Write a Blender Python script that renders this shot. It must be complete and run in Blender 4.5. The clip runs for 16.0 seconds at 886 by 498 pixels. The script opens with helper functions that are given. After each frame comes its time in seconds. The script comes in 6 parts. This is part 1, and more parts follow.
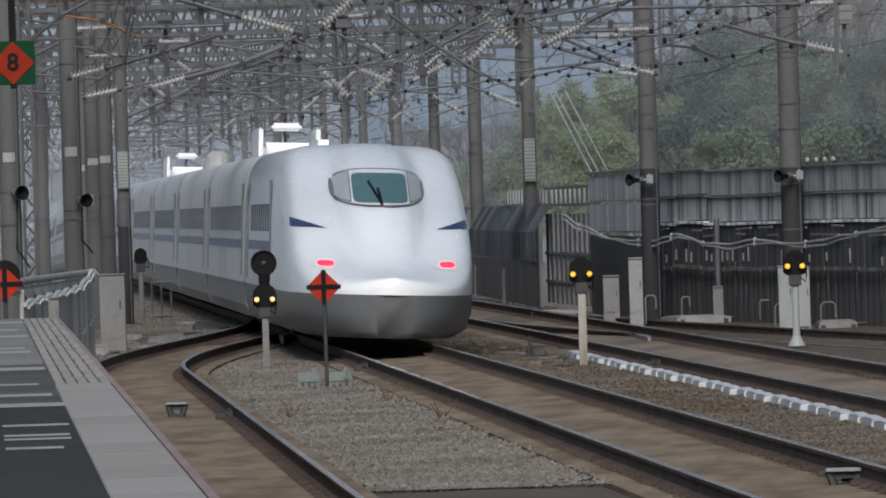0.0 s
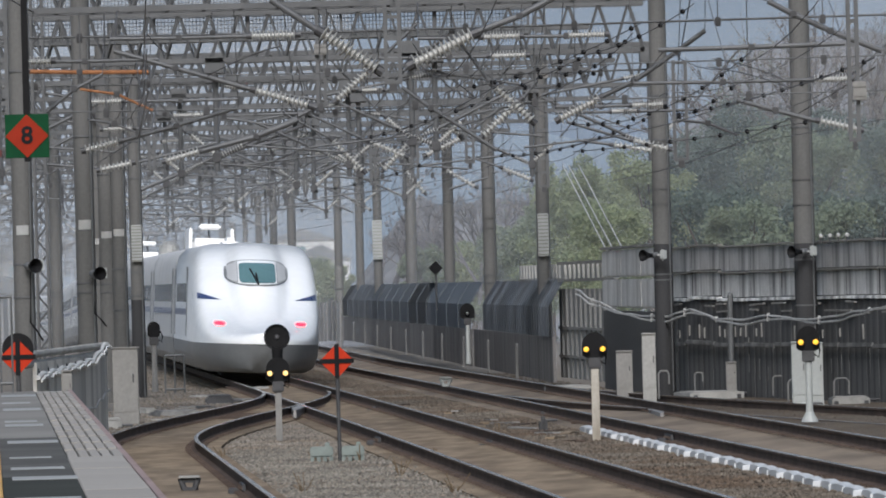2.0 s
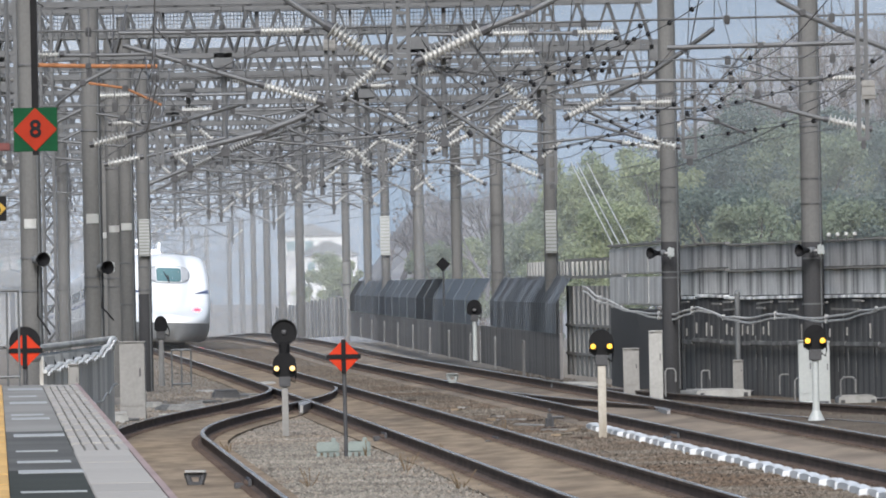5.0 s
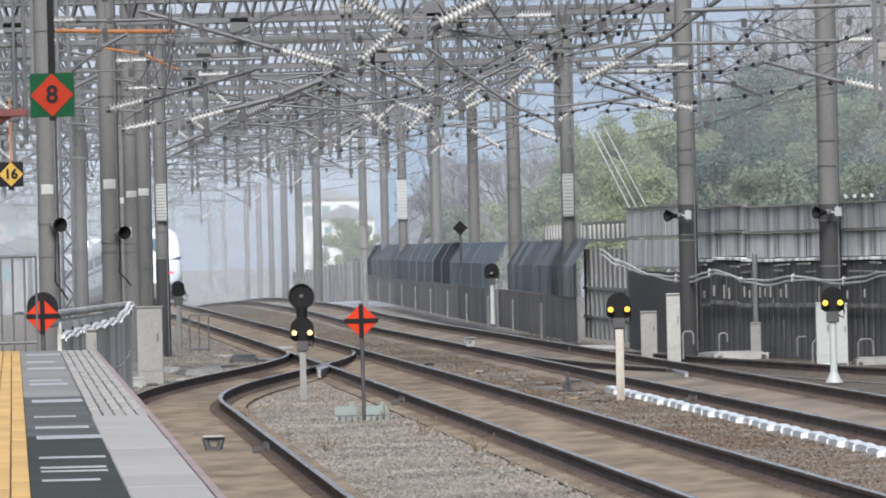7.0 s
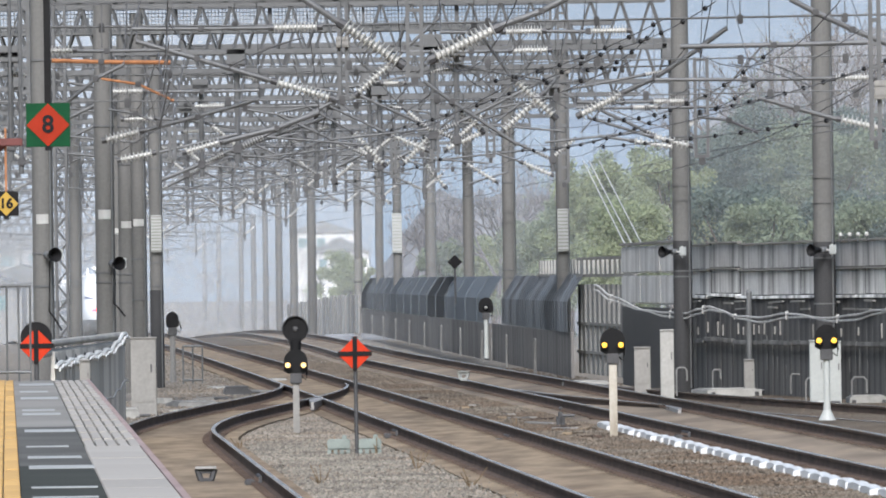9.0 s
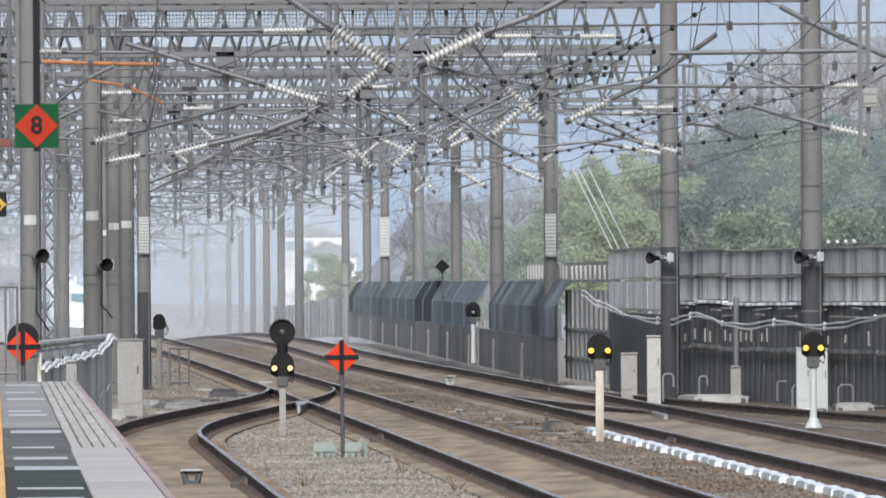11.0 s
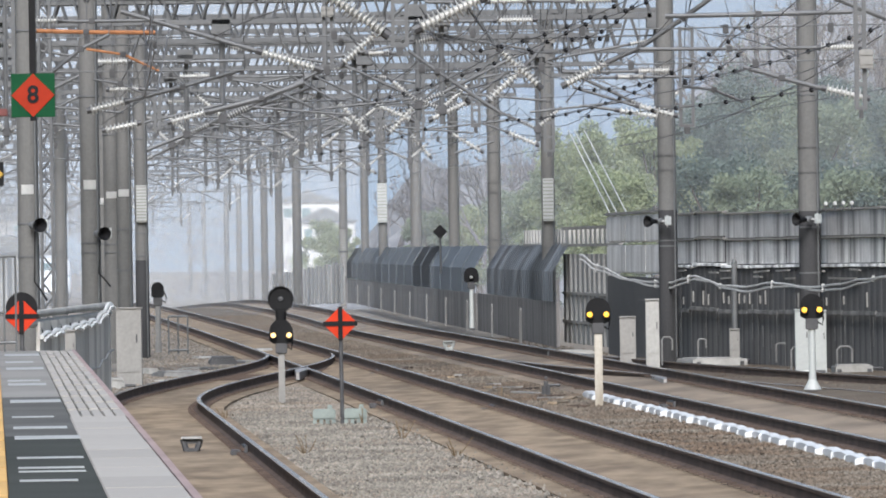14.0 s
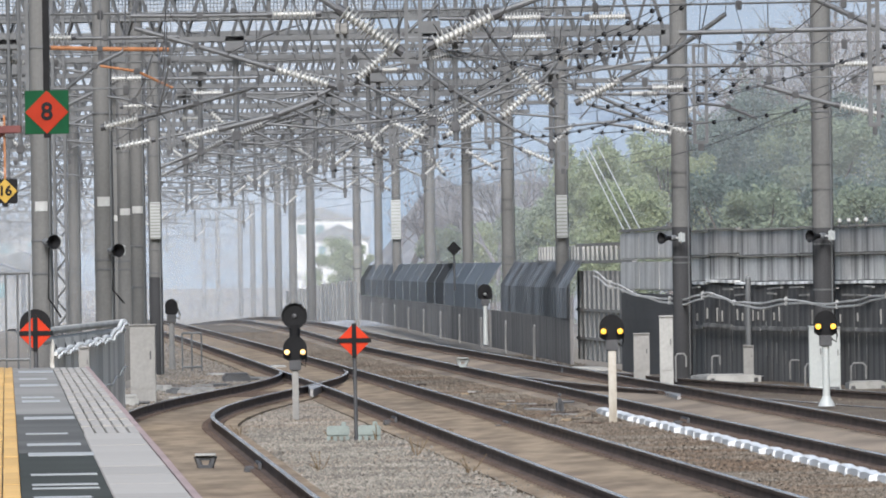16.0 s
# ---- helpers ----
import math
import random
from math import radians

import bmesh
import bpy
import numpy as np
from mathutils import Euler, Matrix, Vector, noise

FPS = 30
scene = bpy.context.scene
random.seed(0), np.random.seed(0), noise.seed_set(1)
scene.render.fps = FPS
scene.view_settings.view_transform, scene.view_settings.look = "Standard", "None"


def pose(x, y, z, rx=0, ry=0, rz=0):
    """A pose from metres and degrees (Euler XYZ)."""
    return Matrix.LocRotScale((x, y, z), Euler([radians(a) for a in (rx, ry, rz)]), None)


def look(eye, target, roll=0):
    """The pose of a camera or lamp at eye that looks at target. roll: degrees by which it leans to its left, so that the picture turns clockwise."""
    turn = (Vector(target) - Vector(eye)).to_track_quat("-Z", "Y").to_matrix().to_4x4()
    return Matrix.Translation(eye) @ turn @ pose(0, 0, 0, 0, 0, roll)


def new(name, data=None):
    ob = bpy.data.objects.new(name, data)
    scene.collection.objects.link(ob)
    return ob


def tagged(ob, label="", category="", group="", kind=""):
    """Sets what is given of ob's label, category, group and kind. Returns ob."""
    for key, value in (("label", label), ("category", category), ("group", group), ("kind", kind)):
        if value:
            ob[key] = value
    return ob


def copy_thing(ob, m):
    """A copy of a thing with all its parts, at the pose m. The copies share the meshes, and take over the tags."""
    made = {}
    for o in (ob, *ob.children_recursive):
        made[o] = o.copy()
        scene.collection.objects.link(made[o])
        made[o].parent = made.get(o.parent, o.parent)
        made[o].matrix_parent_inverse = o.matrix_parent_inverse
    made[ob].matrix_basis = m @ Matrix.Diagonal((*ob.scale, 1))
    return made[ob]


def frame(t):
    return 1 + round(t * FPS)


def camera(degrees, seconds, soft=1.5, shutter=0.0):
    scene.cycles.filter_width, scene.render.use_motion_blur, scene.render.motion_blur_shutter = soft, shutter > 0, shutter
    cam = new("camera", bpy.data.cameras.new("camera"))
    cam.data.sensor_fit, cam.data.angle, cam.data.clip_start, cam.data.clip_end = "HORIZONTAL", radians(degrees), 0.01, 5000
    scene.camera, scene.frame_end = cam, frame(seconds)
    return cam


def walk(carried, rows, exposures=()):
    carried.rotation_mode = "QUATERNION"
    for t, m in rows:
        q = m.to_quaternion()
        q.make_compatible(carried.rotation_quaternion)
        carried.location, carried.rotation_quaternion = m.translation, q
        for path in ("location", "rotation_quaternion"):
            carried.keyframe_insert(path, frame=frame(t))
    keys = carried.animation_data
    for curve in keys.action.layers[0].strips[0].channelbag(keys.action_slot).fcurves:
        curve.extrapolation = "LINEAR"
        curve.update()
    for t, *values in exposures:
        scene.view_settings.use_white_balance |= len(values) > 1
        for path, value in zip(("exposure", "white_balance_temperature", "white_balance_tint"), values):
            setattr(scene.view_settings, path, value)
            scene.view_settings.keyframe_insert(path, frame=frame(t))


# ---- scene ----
cam = camera(6.8, 16.0, soft=1.85)
EYE = 2.42            # metres above the railheads
# t, yaw, pitch, lean of the hand-held telephoto camera, which stays in one place
TURNS = [
    (0, -0.1533, -0.3131, 1.711),
    (0.5, -0.1504, -0.3208, 1.849),
    (1, -0.1326, -0.2872, 1.876),
    (1.5, -0.1100, 0.0658, 1.851),
    (2, -0.0500, 0.2625, 1.486),
    (2.5, -0.0062, 0.3023, 1.275),
    (3, 0.0159, 0.3207, 1.324),
    (5.3, 0.0548, 0.1907, 1.048),
    (5.4, 0.2380, -0.0350, 1.120),
    (5.5, 0.3790, -0.2135, 1.180),
    (5.6, 0.4290, -0.2990, 1.200),
    (5.7, 0.4120, -0.2990, 1.210),
    (5.8, 0.3440, -0.2650, 1.220),
    (6, 0.2167, -0.1725, 1.244),
    (6.5, 0.1952, -0.2278, 1.351),
    (7, 0.1391, -0.0406, 1.360),
    (7.5, 0.0839, 0.1350, 1.103),
    (8, 0.0778, 0.1660, 1.042),
    (8.5, 0.0972, 0.1928, 0.941),
    (11, -0.0005, 0.2507, 0.308),
    (11.5, -0.0117, 0.2322, 0.328),
    (12, -0.0095, 0.1767, 0.388),
    (12.5, 0.0000, 0.1085, 0.350),
    (13, 0.0081, 0.0434, 0.370),
    (13.5, -0.0056, -0.0145, 0.416),
    (14, -0.0165, -0.0154, 0.867),
    (14.5, -0.0145, 0.1172, 0.843),
    (15, 0.0055, 0.1456, 0.811),
    (15.5, 0.0458, 0.1373, 0.863),
    (16, 0.0893, 0.1152, 0.879),
]
EXPOSURE = [(0.0, -0.36), (1.0, -0.25), (1.5, -0.12), (2.0, 0.03), (3.0, 0.26), (5.5, 0.66), (7.0, 0.77), (8.5, 0.79), (11.0, 0.80), (16.0, 0.81)]
walk(cam, [(t, pose(0, 0, EYE, 90 + p, r, y)) for t, y, p, r in TURNS], EXPOSURE)

# ---- light: bright overcast sky ----
world = bpy.data.worlds.new("world")
scene.world = world
world.use_nodes = True
wn = world.node_tree
sky = wn.nodes.new("ShaderNodeTexSky")
sky.sky_type = "NISHITA"
sky.sun_disc = False
sky.sun_elevation = radians(38)
sky.sun_rotation = radians(185)
sky.dust_density = 1.2
sky.air_density = 1.3
wn.links.new(sky.outputs[0], wn.nodes["Background"].inputs[0])
wn.nodes["Background"].inputs[1].default_value = 0.105
sun = new("sun", bpy.data.lights.new("sun", "SUN"))
sun.data.energy = 3.85
sun.data.angle = radians(25)
sun.data.color = (0.985, 0.975, 0.98)
sun.matrix_world = look((-8, -100, 80), (0, 0, 0))


# ---- materials ----
def mat(name, color, rough=0.7, metal=0.0, vary=0.25, scale=3.0, fine=40.0, bump=0.2, streak=1.0, tint=None, each=False, glow=0.0, spec=0.35):
    """A surface with wear at two sizes; streak > 1 draws the wear out along z; each: its pieces differ."""
    m = bpy.data.materials.new(name)
    m.use_nodes = True
    nt = m.node_tree
    n, l = nt.nodes, nt.links
    bsdf = n["Principled BSDF"]
    co = n.new("ShaderNodeTexCoord")
    mp = n.new("ShaderNodeMapping")
    mp.inputs["Scale"].default_value = (1, 1, 1 / streak)
    l.new(co.outputs["Object"], mp.inputs[0])
    big, small = n.new("ShaderNodeTexNoise"), n.new("ShaderNodeTexNoise")
    big.inputs["Scale"].default_value, small.inputs["Scale"].default_value = scale, fine
    big.inputs["Detail"].default_value, small.inputs["Detail"].default_value = 5, 3
    l.new(mp.outputs[0], big.inputs["Vector"])
    l.new(co.outputs["Object"], small.inputs["Vector"])
    mix = n.new("ShaderNodeMix")
    mix.data_type = "RGBA"
    ramp = n.new("ShaderNodeMapRange")
    ramp.inputs[1].default_value, ramp.inputs[2].default_value = 0.35, 0.65
    l.new(big.outputs[0], ramp.inputs[0])
    l.new(ramp.outputs[0], mix.inputs[0])
    dark = tint or tuple(c * (1 - vary) for c in color)
    mix.inputs[6].default_value = (*color, 1)
    mix.inputs[7].default_value = (*dark, 1)
    hsv = n.new("ShaderNodeHueSaturation")
    l.new(mix.outputs[2], hsv.inputs["Color"])
    val = n.new("ShaderNodeMapRange")
    val.inputs[3].default_value, val.inputs[4].default_value = 1 - vary * 0.8, 1 + vary * 0.8
    if each:
        rnd = n.new("ShaderNodeObjectInfo") if each == "object" else n.new("ShaderNodeNewGeometry")
        l.new(rnd.outputs["Random" if each == "object" else "Random Per Island"], val.inputs[0])
    else:
        l.new(small.outputs[0], val.inputs[0])
    l.new(val.outputs[0], hsv.inputs["Value"])
    l.new(hsv.outputs[0], bsdf.inputs["Base Color"])
    rr = n.new("ShaderNodeMapRange")
    rr.inputs[3].default_value, rr.inputs[4].default_value = max(0.03, rough - 0.12), min(1, rough + 0.12)
    l.new(small.outputs[0], rr.inputs[0])
    l.new(rr.outputs[0], bsdf.inputs["Roughness"])
    bsdf.inputs["Metallic"].default_value = metal
    bsdf.inputs["Specular IOR Level"].default_value = spec
    if bump:
        b = n.new("ShaderNodeBump")
        b.inputs["Strength"].default_value = bump
        b.inputs["Distance"].default_value = 0.02
        l.new(small.outputs[0], b.inputs["Height"])
        l.new(b.outputs[0], bsdf.inputs["Normal"])
    if glow:
        bsdf.inputs["Emission Color"].default_value = (*color, 1)
        bsdf.inputs["Emission Strength"].default_value = glow
    return m


M = dict(
    ballast=mat("ballast", (0.085, 0.066, 0.050), 0.95, vary=0.3, scale=0.35, fine=14, bump=0.25, tint=(0.108, 0.092, 0.074), spec=0.08),
    stone=mat("stone", (0.152, 0.124, 0.099), 0.9, vary=0.5, scale=0.45, fine=30, bump=0.4, each="island", tint=(0.172, 0.157, 0.138), spec=0.15),
    grey_stone=mat("grey_stone", (0.180, 0.164, 0.140), 0.9, vary=0.45, scale=0.5, fine=30, bump=0.4, each="island"),
    slab=mat("slab", (0.239, 0.184, 0.127), 0.9, vary=0.25, scale=2.2, fine=9, bump=0.4, tint=(0.133, 0.100, 0.070), spec=0.15),
    slab_worn=mat("worn_slab", (0.224, 0.180, 0.136), 0.9, vary=0.25, scale=1.1, fine=7, bump=0.4, tint=(0.129, 0.104, 0.082), spec=0.15),
    brown_stone=mat("brown_stone", (0.092, 0.067, 0.049), 0.9, vary=0.55, scale=0.45, fine=30, bump=0.4, each="island", tint=(0.119, 0.106, 0.089), spec=0.15),
    # ballast lightened in base colour for the haze over distant ground
    hazed_ballast=mat("hazed_ballast", (0.188, 0.164, 0.138), 0.95, vary=0.35, scale=0.35, fine=14, bump=0.25, tint=(0.164, 0.150, 0.132), spec=0.08),
    rail_side=mat("rail_side", (0.089, 0.066, 0.055), 0.85, vary=0.35, scale=2, fine=25, spec=0.12),
    rail_head=mat("rail_head", (0.38, 0.34, 0.31), 0.2, 0.55, vary=0.3, scale=1, fine=20, bump=0.05),
    concrete=mat("concrete", (0.227, 0.220, 0.209), 0.85, vary=0.3, scale=1.2, fine=14, streak=5),
    pole=mat("pole_concrete", (0.109, 0.107, 0.104), 0.85, vary=0.3, scale=1.5, fine=18, streak=7),
    pole_dark=mat("pole_wrap", (0.045, 0.045, 0.047), 0.7, vary=0.3, scale=2, fine=30, streak=6, spec=0.08),
    galv=mat("galvanised_steel", (0.103, 0.105, 0.109), 0.55, 0.25, vary=0.25, scale=2, fine=25),
    steel_dark=mat("dark_steel", (0.072, 0.072, 0.076), 0.55, 0.4, vary=0.3, scale=3, fine=40),
    white=mat("white_paint", (0.62, 0.62, 0.61), 0.5, vary=0.12, scale=2, fine=20, streak=4),
    white_metal=mat("pale_enamel", (0.338, 0.353, 0.346), 0.45, vary=0.15, scale=2, fine=20, streak=4),
    porcelain=mat("porcelain", (0.37, 0.368, 0.355), 0.35, vary=0.15, scale=6, fine=60, bump=0.05),
    rust=mat("orange_rust", (0.324, 0.137, 0.058), 0.8, vary=0.35, scale=6, fine=40),
    pave=mat("paving", (0.289, 0.269, 0.245), 0.8, vary=0.09, scale=0.7, fine=12, each="object"),
    asphalt=mat("platform_asphalt", (0.052, 0.055, 0.050), 0.85, vary=0.3, scale=0.5, fine=20, spec=0.04),
    grey_top=mat("platform_top", (0.205, 0.193, 0.176), 0.75, vary=0.25, scale=0.6, fine=14),
    worn_top=mat("worn_platform_top", (0.104, 0.101, 0.095), 0.8, vary=0.35, scale=0.5, fine=14, spec=0.1),
    # pale colour that imitates reflections on the platform band
    reflection_pale=mat("pale_reflection", (0.306, 0.312, 0.306), 0.6, vary=0.2, scale=3, fine=20),
    pink=mat("pink_edge", (0.27, 0.2, 0.19), 0.8, vary=0.2, scale=1, fine=20),
    yellow=mat("tactile_yellow", (0.485, 0.297, 0.102), 0.75, vary=0.15, scale=1.5, fine=20, each="object"),
    panel=mat("blue_grey_panel", (0.101, 0.117, 0.137), 0.55, vary=0.12, scale=1, fine=14, streak=6),
    timber=mat("dark_boards", (0.056, 0.056, 0.058), 0.8, vary=0.45, scale=6, fine=20, streak=16, tint=(0.11, 0.109, 0.11), spec=0.08),
    plate=mat("weathered_plate", (0.88, 0.88, 0.875), 0.75, vary=0.25, scale=2.6, fine=16, streak=7, tint=(0.27, 0.27, 0.275)),
    orange=mat("orange_sign", (0.40, 0.032, 0.012), 0.5, vary=0.1, scale=6, fine=40, bump=0.02, spec=0.08),
    sign_red=mat("sign_red", (0.24, 0.024, 0.011), 0.6, vary=0.1, scale=6, fine=40, bump=0.02, spec=0.06),
    green=mat("green_sign", (0.004, 0.045, 0.018), 0.5, vary=0.15, scale=6, fine=40, bump=0.02, spec=0.08),
    black=mat("black_enamel", (0.012, 0.012, 0.013), 0.55, vary=0.3, scale=6, fine=40, spec=0.08),
    sign_yellow=mat("yellow_sign", (0.351, 0.226, 0.049), 0.5, vary=0.1, scale=6, fine=40, bump=0.02, spec=0.08),
    amber=mat("amber_lamp", (1.0, 0.55, 0.06), 0.3, vary=0.0, glow=1.0, bump=0),
    warm=mat("warm_lamp", (1.0, 0.66, 0.25), 0.3, vary=0.0, glow=1.1, bump=0),
    tail=mat("tail_lamp", (1.0, 0.006, 0.015), 0.3, vary=0.0, glow=9.0, bump=0),
    train=mat("train_white", (0.95, 0.95, 0.95), 0.22, vary=0.04, scale=0.6, fine=5, bump=0.0),
    train_grey=mat("train_grey", (0.165, 0.171, 0.176), 0.35, vary=0.15, scale=0.8, fine=8, bump=0.0),
    train_blue=mat("train_blue", (0.03, 0.05, 0.14), 0.3, vary=0.1, scale=1, fine=8, bump=0.0),
    side_glass=mat("side_glass", (0.035, 0.04, 0.045), 0.25, vary=0.1, scale=1, fine=6, bump=0.0, spec=0.2),
    # the train's white, with the dimness of its shaded side put into the colour
    train_side_shaded=mat("train_side_shaded", (0.55, 0.55, 0.56), 0.42, vary=0.14, scale=0.9, fine=5, bump=0.0, streak=3),
    glass=mat("dark_glass", (0.10, 0.19, 0.20), 0.08, vary=0.1, scale=1, fine=6, bump=0.0),
    cover=mat("window_cheek", (0.50, 0.50, 0.51), 0.4, vary=0.1, scale=1, fine=6, bump=0.0),
    wire=mat("wire", (0.10, 0.10, 0.105), 0.6, 0.2, vary=0.2, scale=3, fine=20, bump=0),
    pale_wire=mat("pale_wire", (0.432, 0.439, 0.432), 0.6, 0.1, vary=0.2, scale=3, fine=20, bump=0),
    bark=mat("bark", (0.13, 0.115, 0.108), 0.9, vary=0.35, scale=3, fine=20),
    # leaf greens are lightened and greyed in base colour to stand for haze
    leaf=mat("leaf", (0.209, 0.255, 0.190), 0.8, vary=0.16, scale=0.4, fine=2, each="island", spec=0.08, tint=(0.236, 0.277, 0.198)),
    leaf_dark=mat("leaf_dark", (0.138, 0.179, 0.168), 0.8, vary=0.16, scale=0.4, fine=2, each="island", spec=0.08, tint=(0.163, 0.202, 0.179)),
    leaf_light=mat("leaf_light", (0.310, 0.348, 0.206), 0.8, vary=0.16, scale=0.4, fine=2, each="island", spec=0.08, tint=(0.267, 0.314, 0.202)),
    # distant twigs, paled and greyed in base colour to imitate haze
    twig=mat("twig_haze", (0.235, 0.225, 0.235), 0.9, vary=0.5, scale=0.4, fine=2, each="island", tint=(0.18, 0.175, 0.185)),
    # slope colour includes a pale blue-grey haze
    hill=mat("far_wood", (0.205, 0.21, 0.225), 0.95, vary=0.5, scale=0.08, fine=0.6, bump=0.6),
    # blue of the distant air is put into the ridge's base colour
    far=mat("hazed_mountain", (0.173, 0.230, 0.302), 0.95, vary=0.15, scale=0.01, fine=0.1, bump=0),
)


lacquer = M["train"].node_tree.nodes["Principled BSDF"].inputs
lacquer["Coat Weight"].default_value, lacquer["Coat Roughness"].default_value = 1.0, 0.3


M["steel_grey"] = mat("grey_steel", (0.122, 0.126, 0.130), 0.55, 0.3, vary=0.25, scale=3, fine=30, streak=4)


M["concrete_pale"] = mat("pale_concrete", (0.33, 0.325, 0.31), 0.85, vary=0.3, scale=1.2, fine=14, streak=5)


M["concrete_mid"] = mat("mid_concrete", (0.19, 0.188, 0.184), 0.85, vary=0.35, scale=2.5, fine=14, streak=8, tint=(0.12, 0.118, 0.116))


# ---- mesh helpers ----
def part(name, bm, material, parent=None, label="", m=None, smooth=False):
    me = bpy.data.meshes.new(name)
    bm.to_mesh(me)
    bm.free()
    me.materials.append(M[material])
    if smooth:
        for p in me.polygons:
            p.use_smooth = True
    ob = new(name, me)
    if parent:
        ob.parent = parent
    if m:
        ob.matrix_basis = m
    return tagged(ob, label)


def raw(name, verts, faces, material, parent=None, label=""):
    me = bpy.data.meshes.new(name)
    me.from_pydata([tuple(v) for v in verts], [], faces)
    me.materials.append(M[material])
    ob = new(name, me)
    if parent:
        ob.parent = parent
    return tagged(ob, label)


def thing(name, label, category, group="", m=None, kind=""):
    ob = new(name)
    if m:
        ob.matrix_basis = m
    return tagged(ob, label, category, group, kind)


def box(bm, x0, x1, y0, y1, z0, z1, bevel=0.0, m=None):
    r = bmesh.ops.create_cube(bm, size=1)
    for v in r["verts"]:
        v.co = Vector((x0 + (v.co.x + 0.5) * (x1 - x0), y0 + (v.co.y + 0.5) * (y1 - y0), z0 + (v.co.z + 0.5) * (z1 - z0)))
    vs = r["verts"]
    if bevel:
        es = list({e for v in vs for e in v.link_edges})
        vs = bmesh.ops.bevel(bm, geom=es, offset=bevel, segments=2, affect="EDGES")["verts"]
        vs = list({v for v in vs})
    if m:
        bmesh.ops.transform(bm, matrix=m, verts=vs)
    return bm


def boxed(*a, **k):
    return box(bmesh.new(), *a, **k)


def rod(bm, a, b, r0, r1=None, n=8):
    a, b = Vector(a), Vector(b)
    r1 = r0 if r1 is None else r1
    m = Matrix.Translation((a + b) / 2) @ (b - a).to_track_quat("Z", "Y").to_matrix().to_4x4()
    bmesh.ops.create_cone(bm, cap_ends=True, segments=n, radius1=r0, radius2=r1, depth=(b - a).length, matrix=m)
    return bm


def rods(pairs, r, n=8):
    bm = bmesh.new()
    for a, b in pairs:
        rod(bm, a, b, r, n=n)
    return bm


def tube(points, r, n=6):
    """A bent pipe through the points."""
    bm = bmesh.new()
    pts = [Vector(p) for p in points]
    rings = []
    for i, p in enumerate(pts):
        d = (pts[min(i + 1, len(pts) - 1)] - pts[max(i - 1, 0)]).normalized()
        q = d.to_track_quat("Z", "Y")
        rings.append([bm.verts.new(p + q @ Vector((r * math.cos(2 * math.pi * k / n), r * math.sin(2 * math.pi * k / n), 0))) for k in range(n)])
    for a, b in zip(rings, rings[1:]):
        for k in range(n):
            bm.faces.new((a[k], a[(k + 1) % n], b[(k + 1) % n], b[k]))
    bm.faces.new(rings[0][::-1])
    bm.faces.new(rings[-1])
    return bm


def lathe(profile, n=16, bm=None, m=None):
    """Turns (radius, height) pairs round z."""
    bm = bm or bmesh.new()
    rings = []
    for r, z in profile:
        rings.append([bm.verts.new(Vector((r * math.cos(2 * math.pi * k / n), r * math.sin(2 * math.pi * k / n), z))) for k in range(n)])
    for a, b in zip(rings, rings[1:]):
        for k in range(n):
            bm.faces.new((a[k], a[(k + 1) % n], b[(k + 1) % n], b[k]))
    bm.faces.new(rings[0][::-1])
    bm.faces.new(rings[-1])
    if m:
        bmesh.ops.transform(bm, matrix=m, verts=[v for r in rings for v in r])
    return bm


def shared(name, cache, key, build, material, parent, m):
    """A piece that shares its mesh with its likes."""
    if key not in cache:
        ob = part(name, build(), material, parent)
        cache[key] = ob.data
    else:
        ob = new(name, cache[key])
        ob.parent = parent
    ob.matrix_basis = m
    return ob


# ---- the plan: y runs along the line, z = 0 at the railheads ----
def main_x(y):
    return 2.25 - 0.0585 * (y - 80) - 1.85e-5 * max(0.0, y - 100) ** 2


def grade(y):
    """The line runs level, then dips beyond a low crest."""
    return -1.4 * ease((y - 330) / 170)


def ease(t):
    t = min(1.0, max(0.0, t))
    return t * t * (3 - 2 * t)


def platform_track_x(y):
    return main_x(y) - 4.6 * ease((176 - y) / 58)


def next_track_x(y):
    return main_x(y) + 4.4 + 0.9 * ease((y - 215) / 90)


def siding_x(y):
    return next_track_x(y) + 5.2 * ease((166 - y) / 78)


def edge_x(y):
    return -1.27 - 0.0602 * (y - 37.5)


FOCAL = 13196.0


def sight(u, v, d):
    """The point at distance d along the line on bearing (u, v) of the view from the platform."""
    return Vector((((u - 784) - (v - 441) * 0.0061) * d / FOCAL, d, EYE + (466 - v - (u - 784) * 0.0061) * d / FOCAL))


def on_ground(u, v, z=-0.25):
    """The distance at which bearing (u, v) meets level z."""
    return (EYE - z) * FOCAL / (v - 466 + (u - 784) * 0.0061)


# stains on the slabs run along the track
for worn in ("slab", "slab_worn"):
    nodes = M[worn].node_tree.nodes
    nodes["Mapping"].inputs["Scale"].default_value = (1, 0.28, 1)
    M[worn].node_tree.links.new(nodes["Mapping"].outputs[0], nodes["Noise Texture.001"].inputs["Vector"])


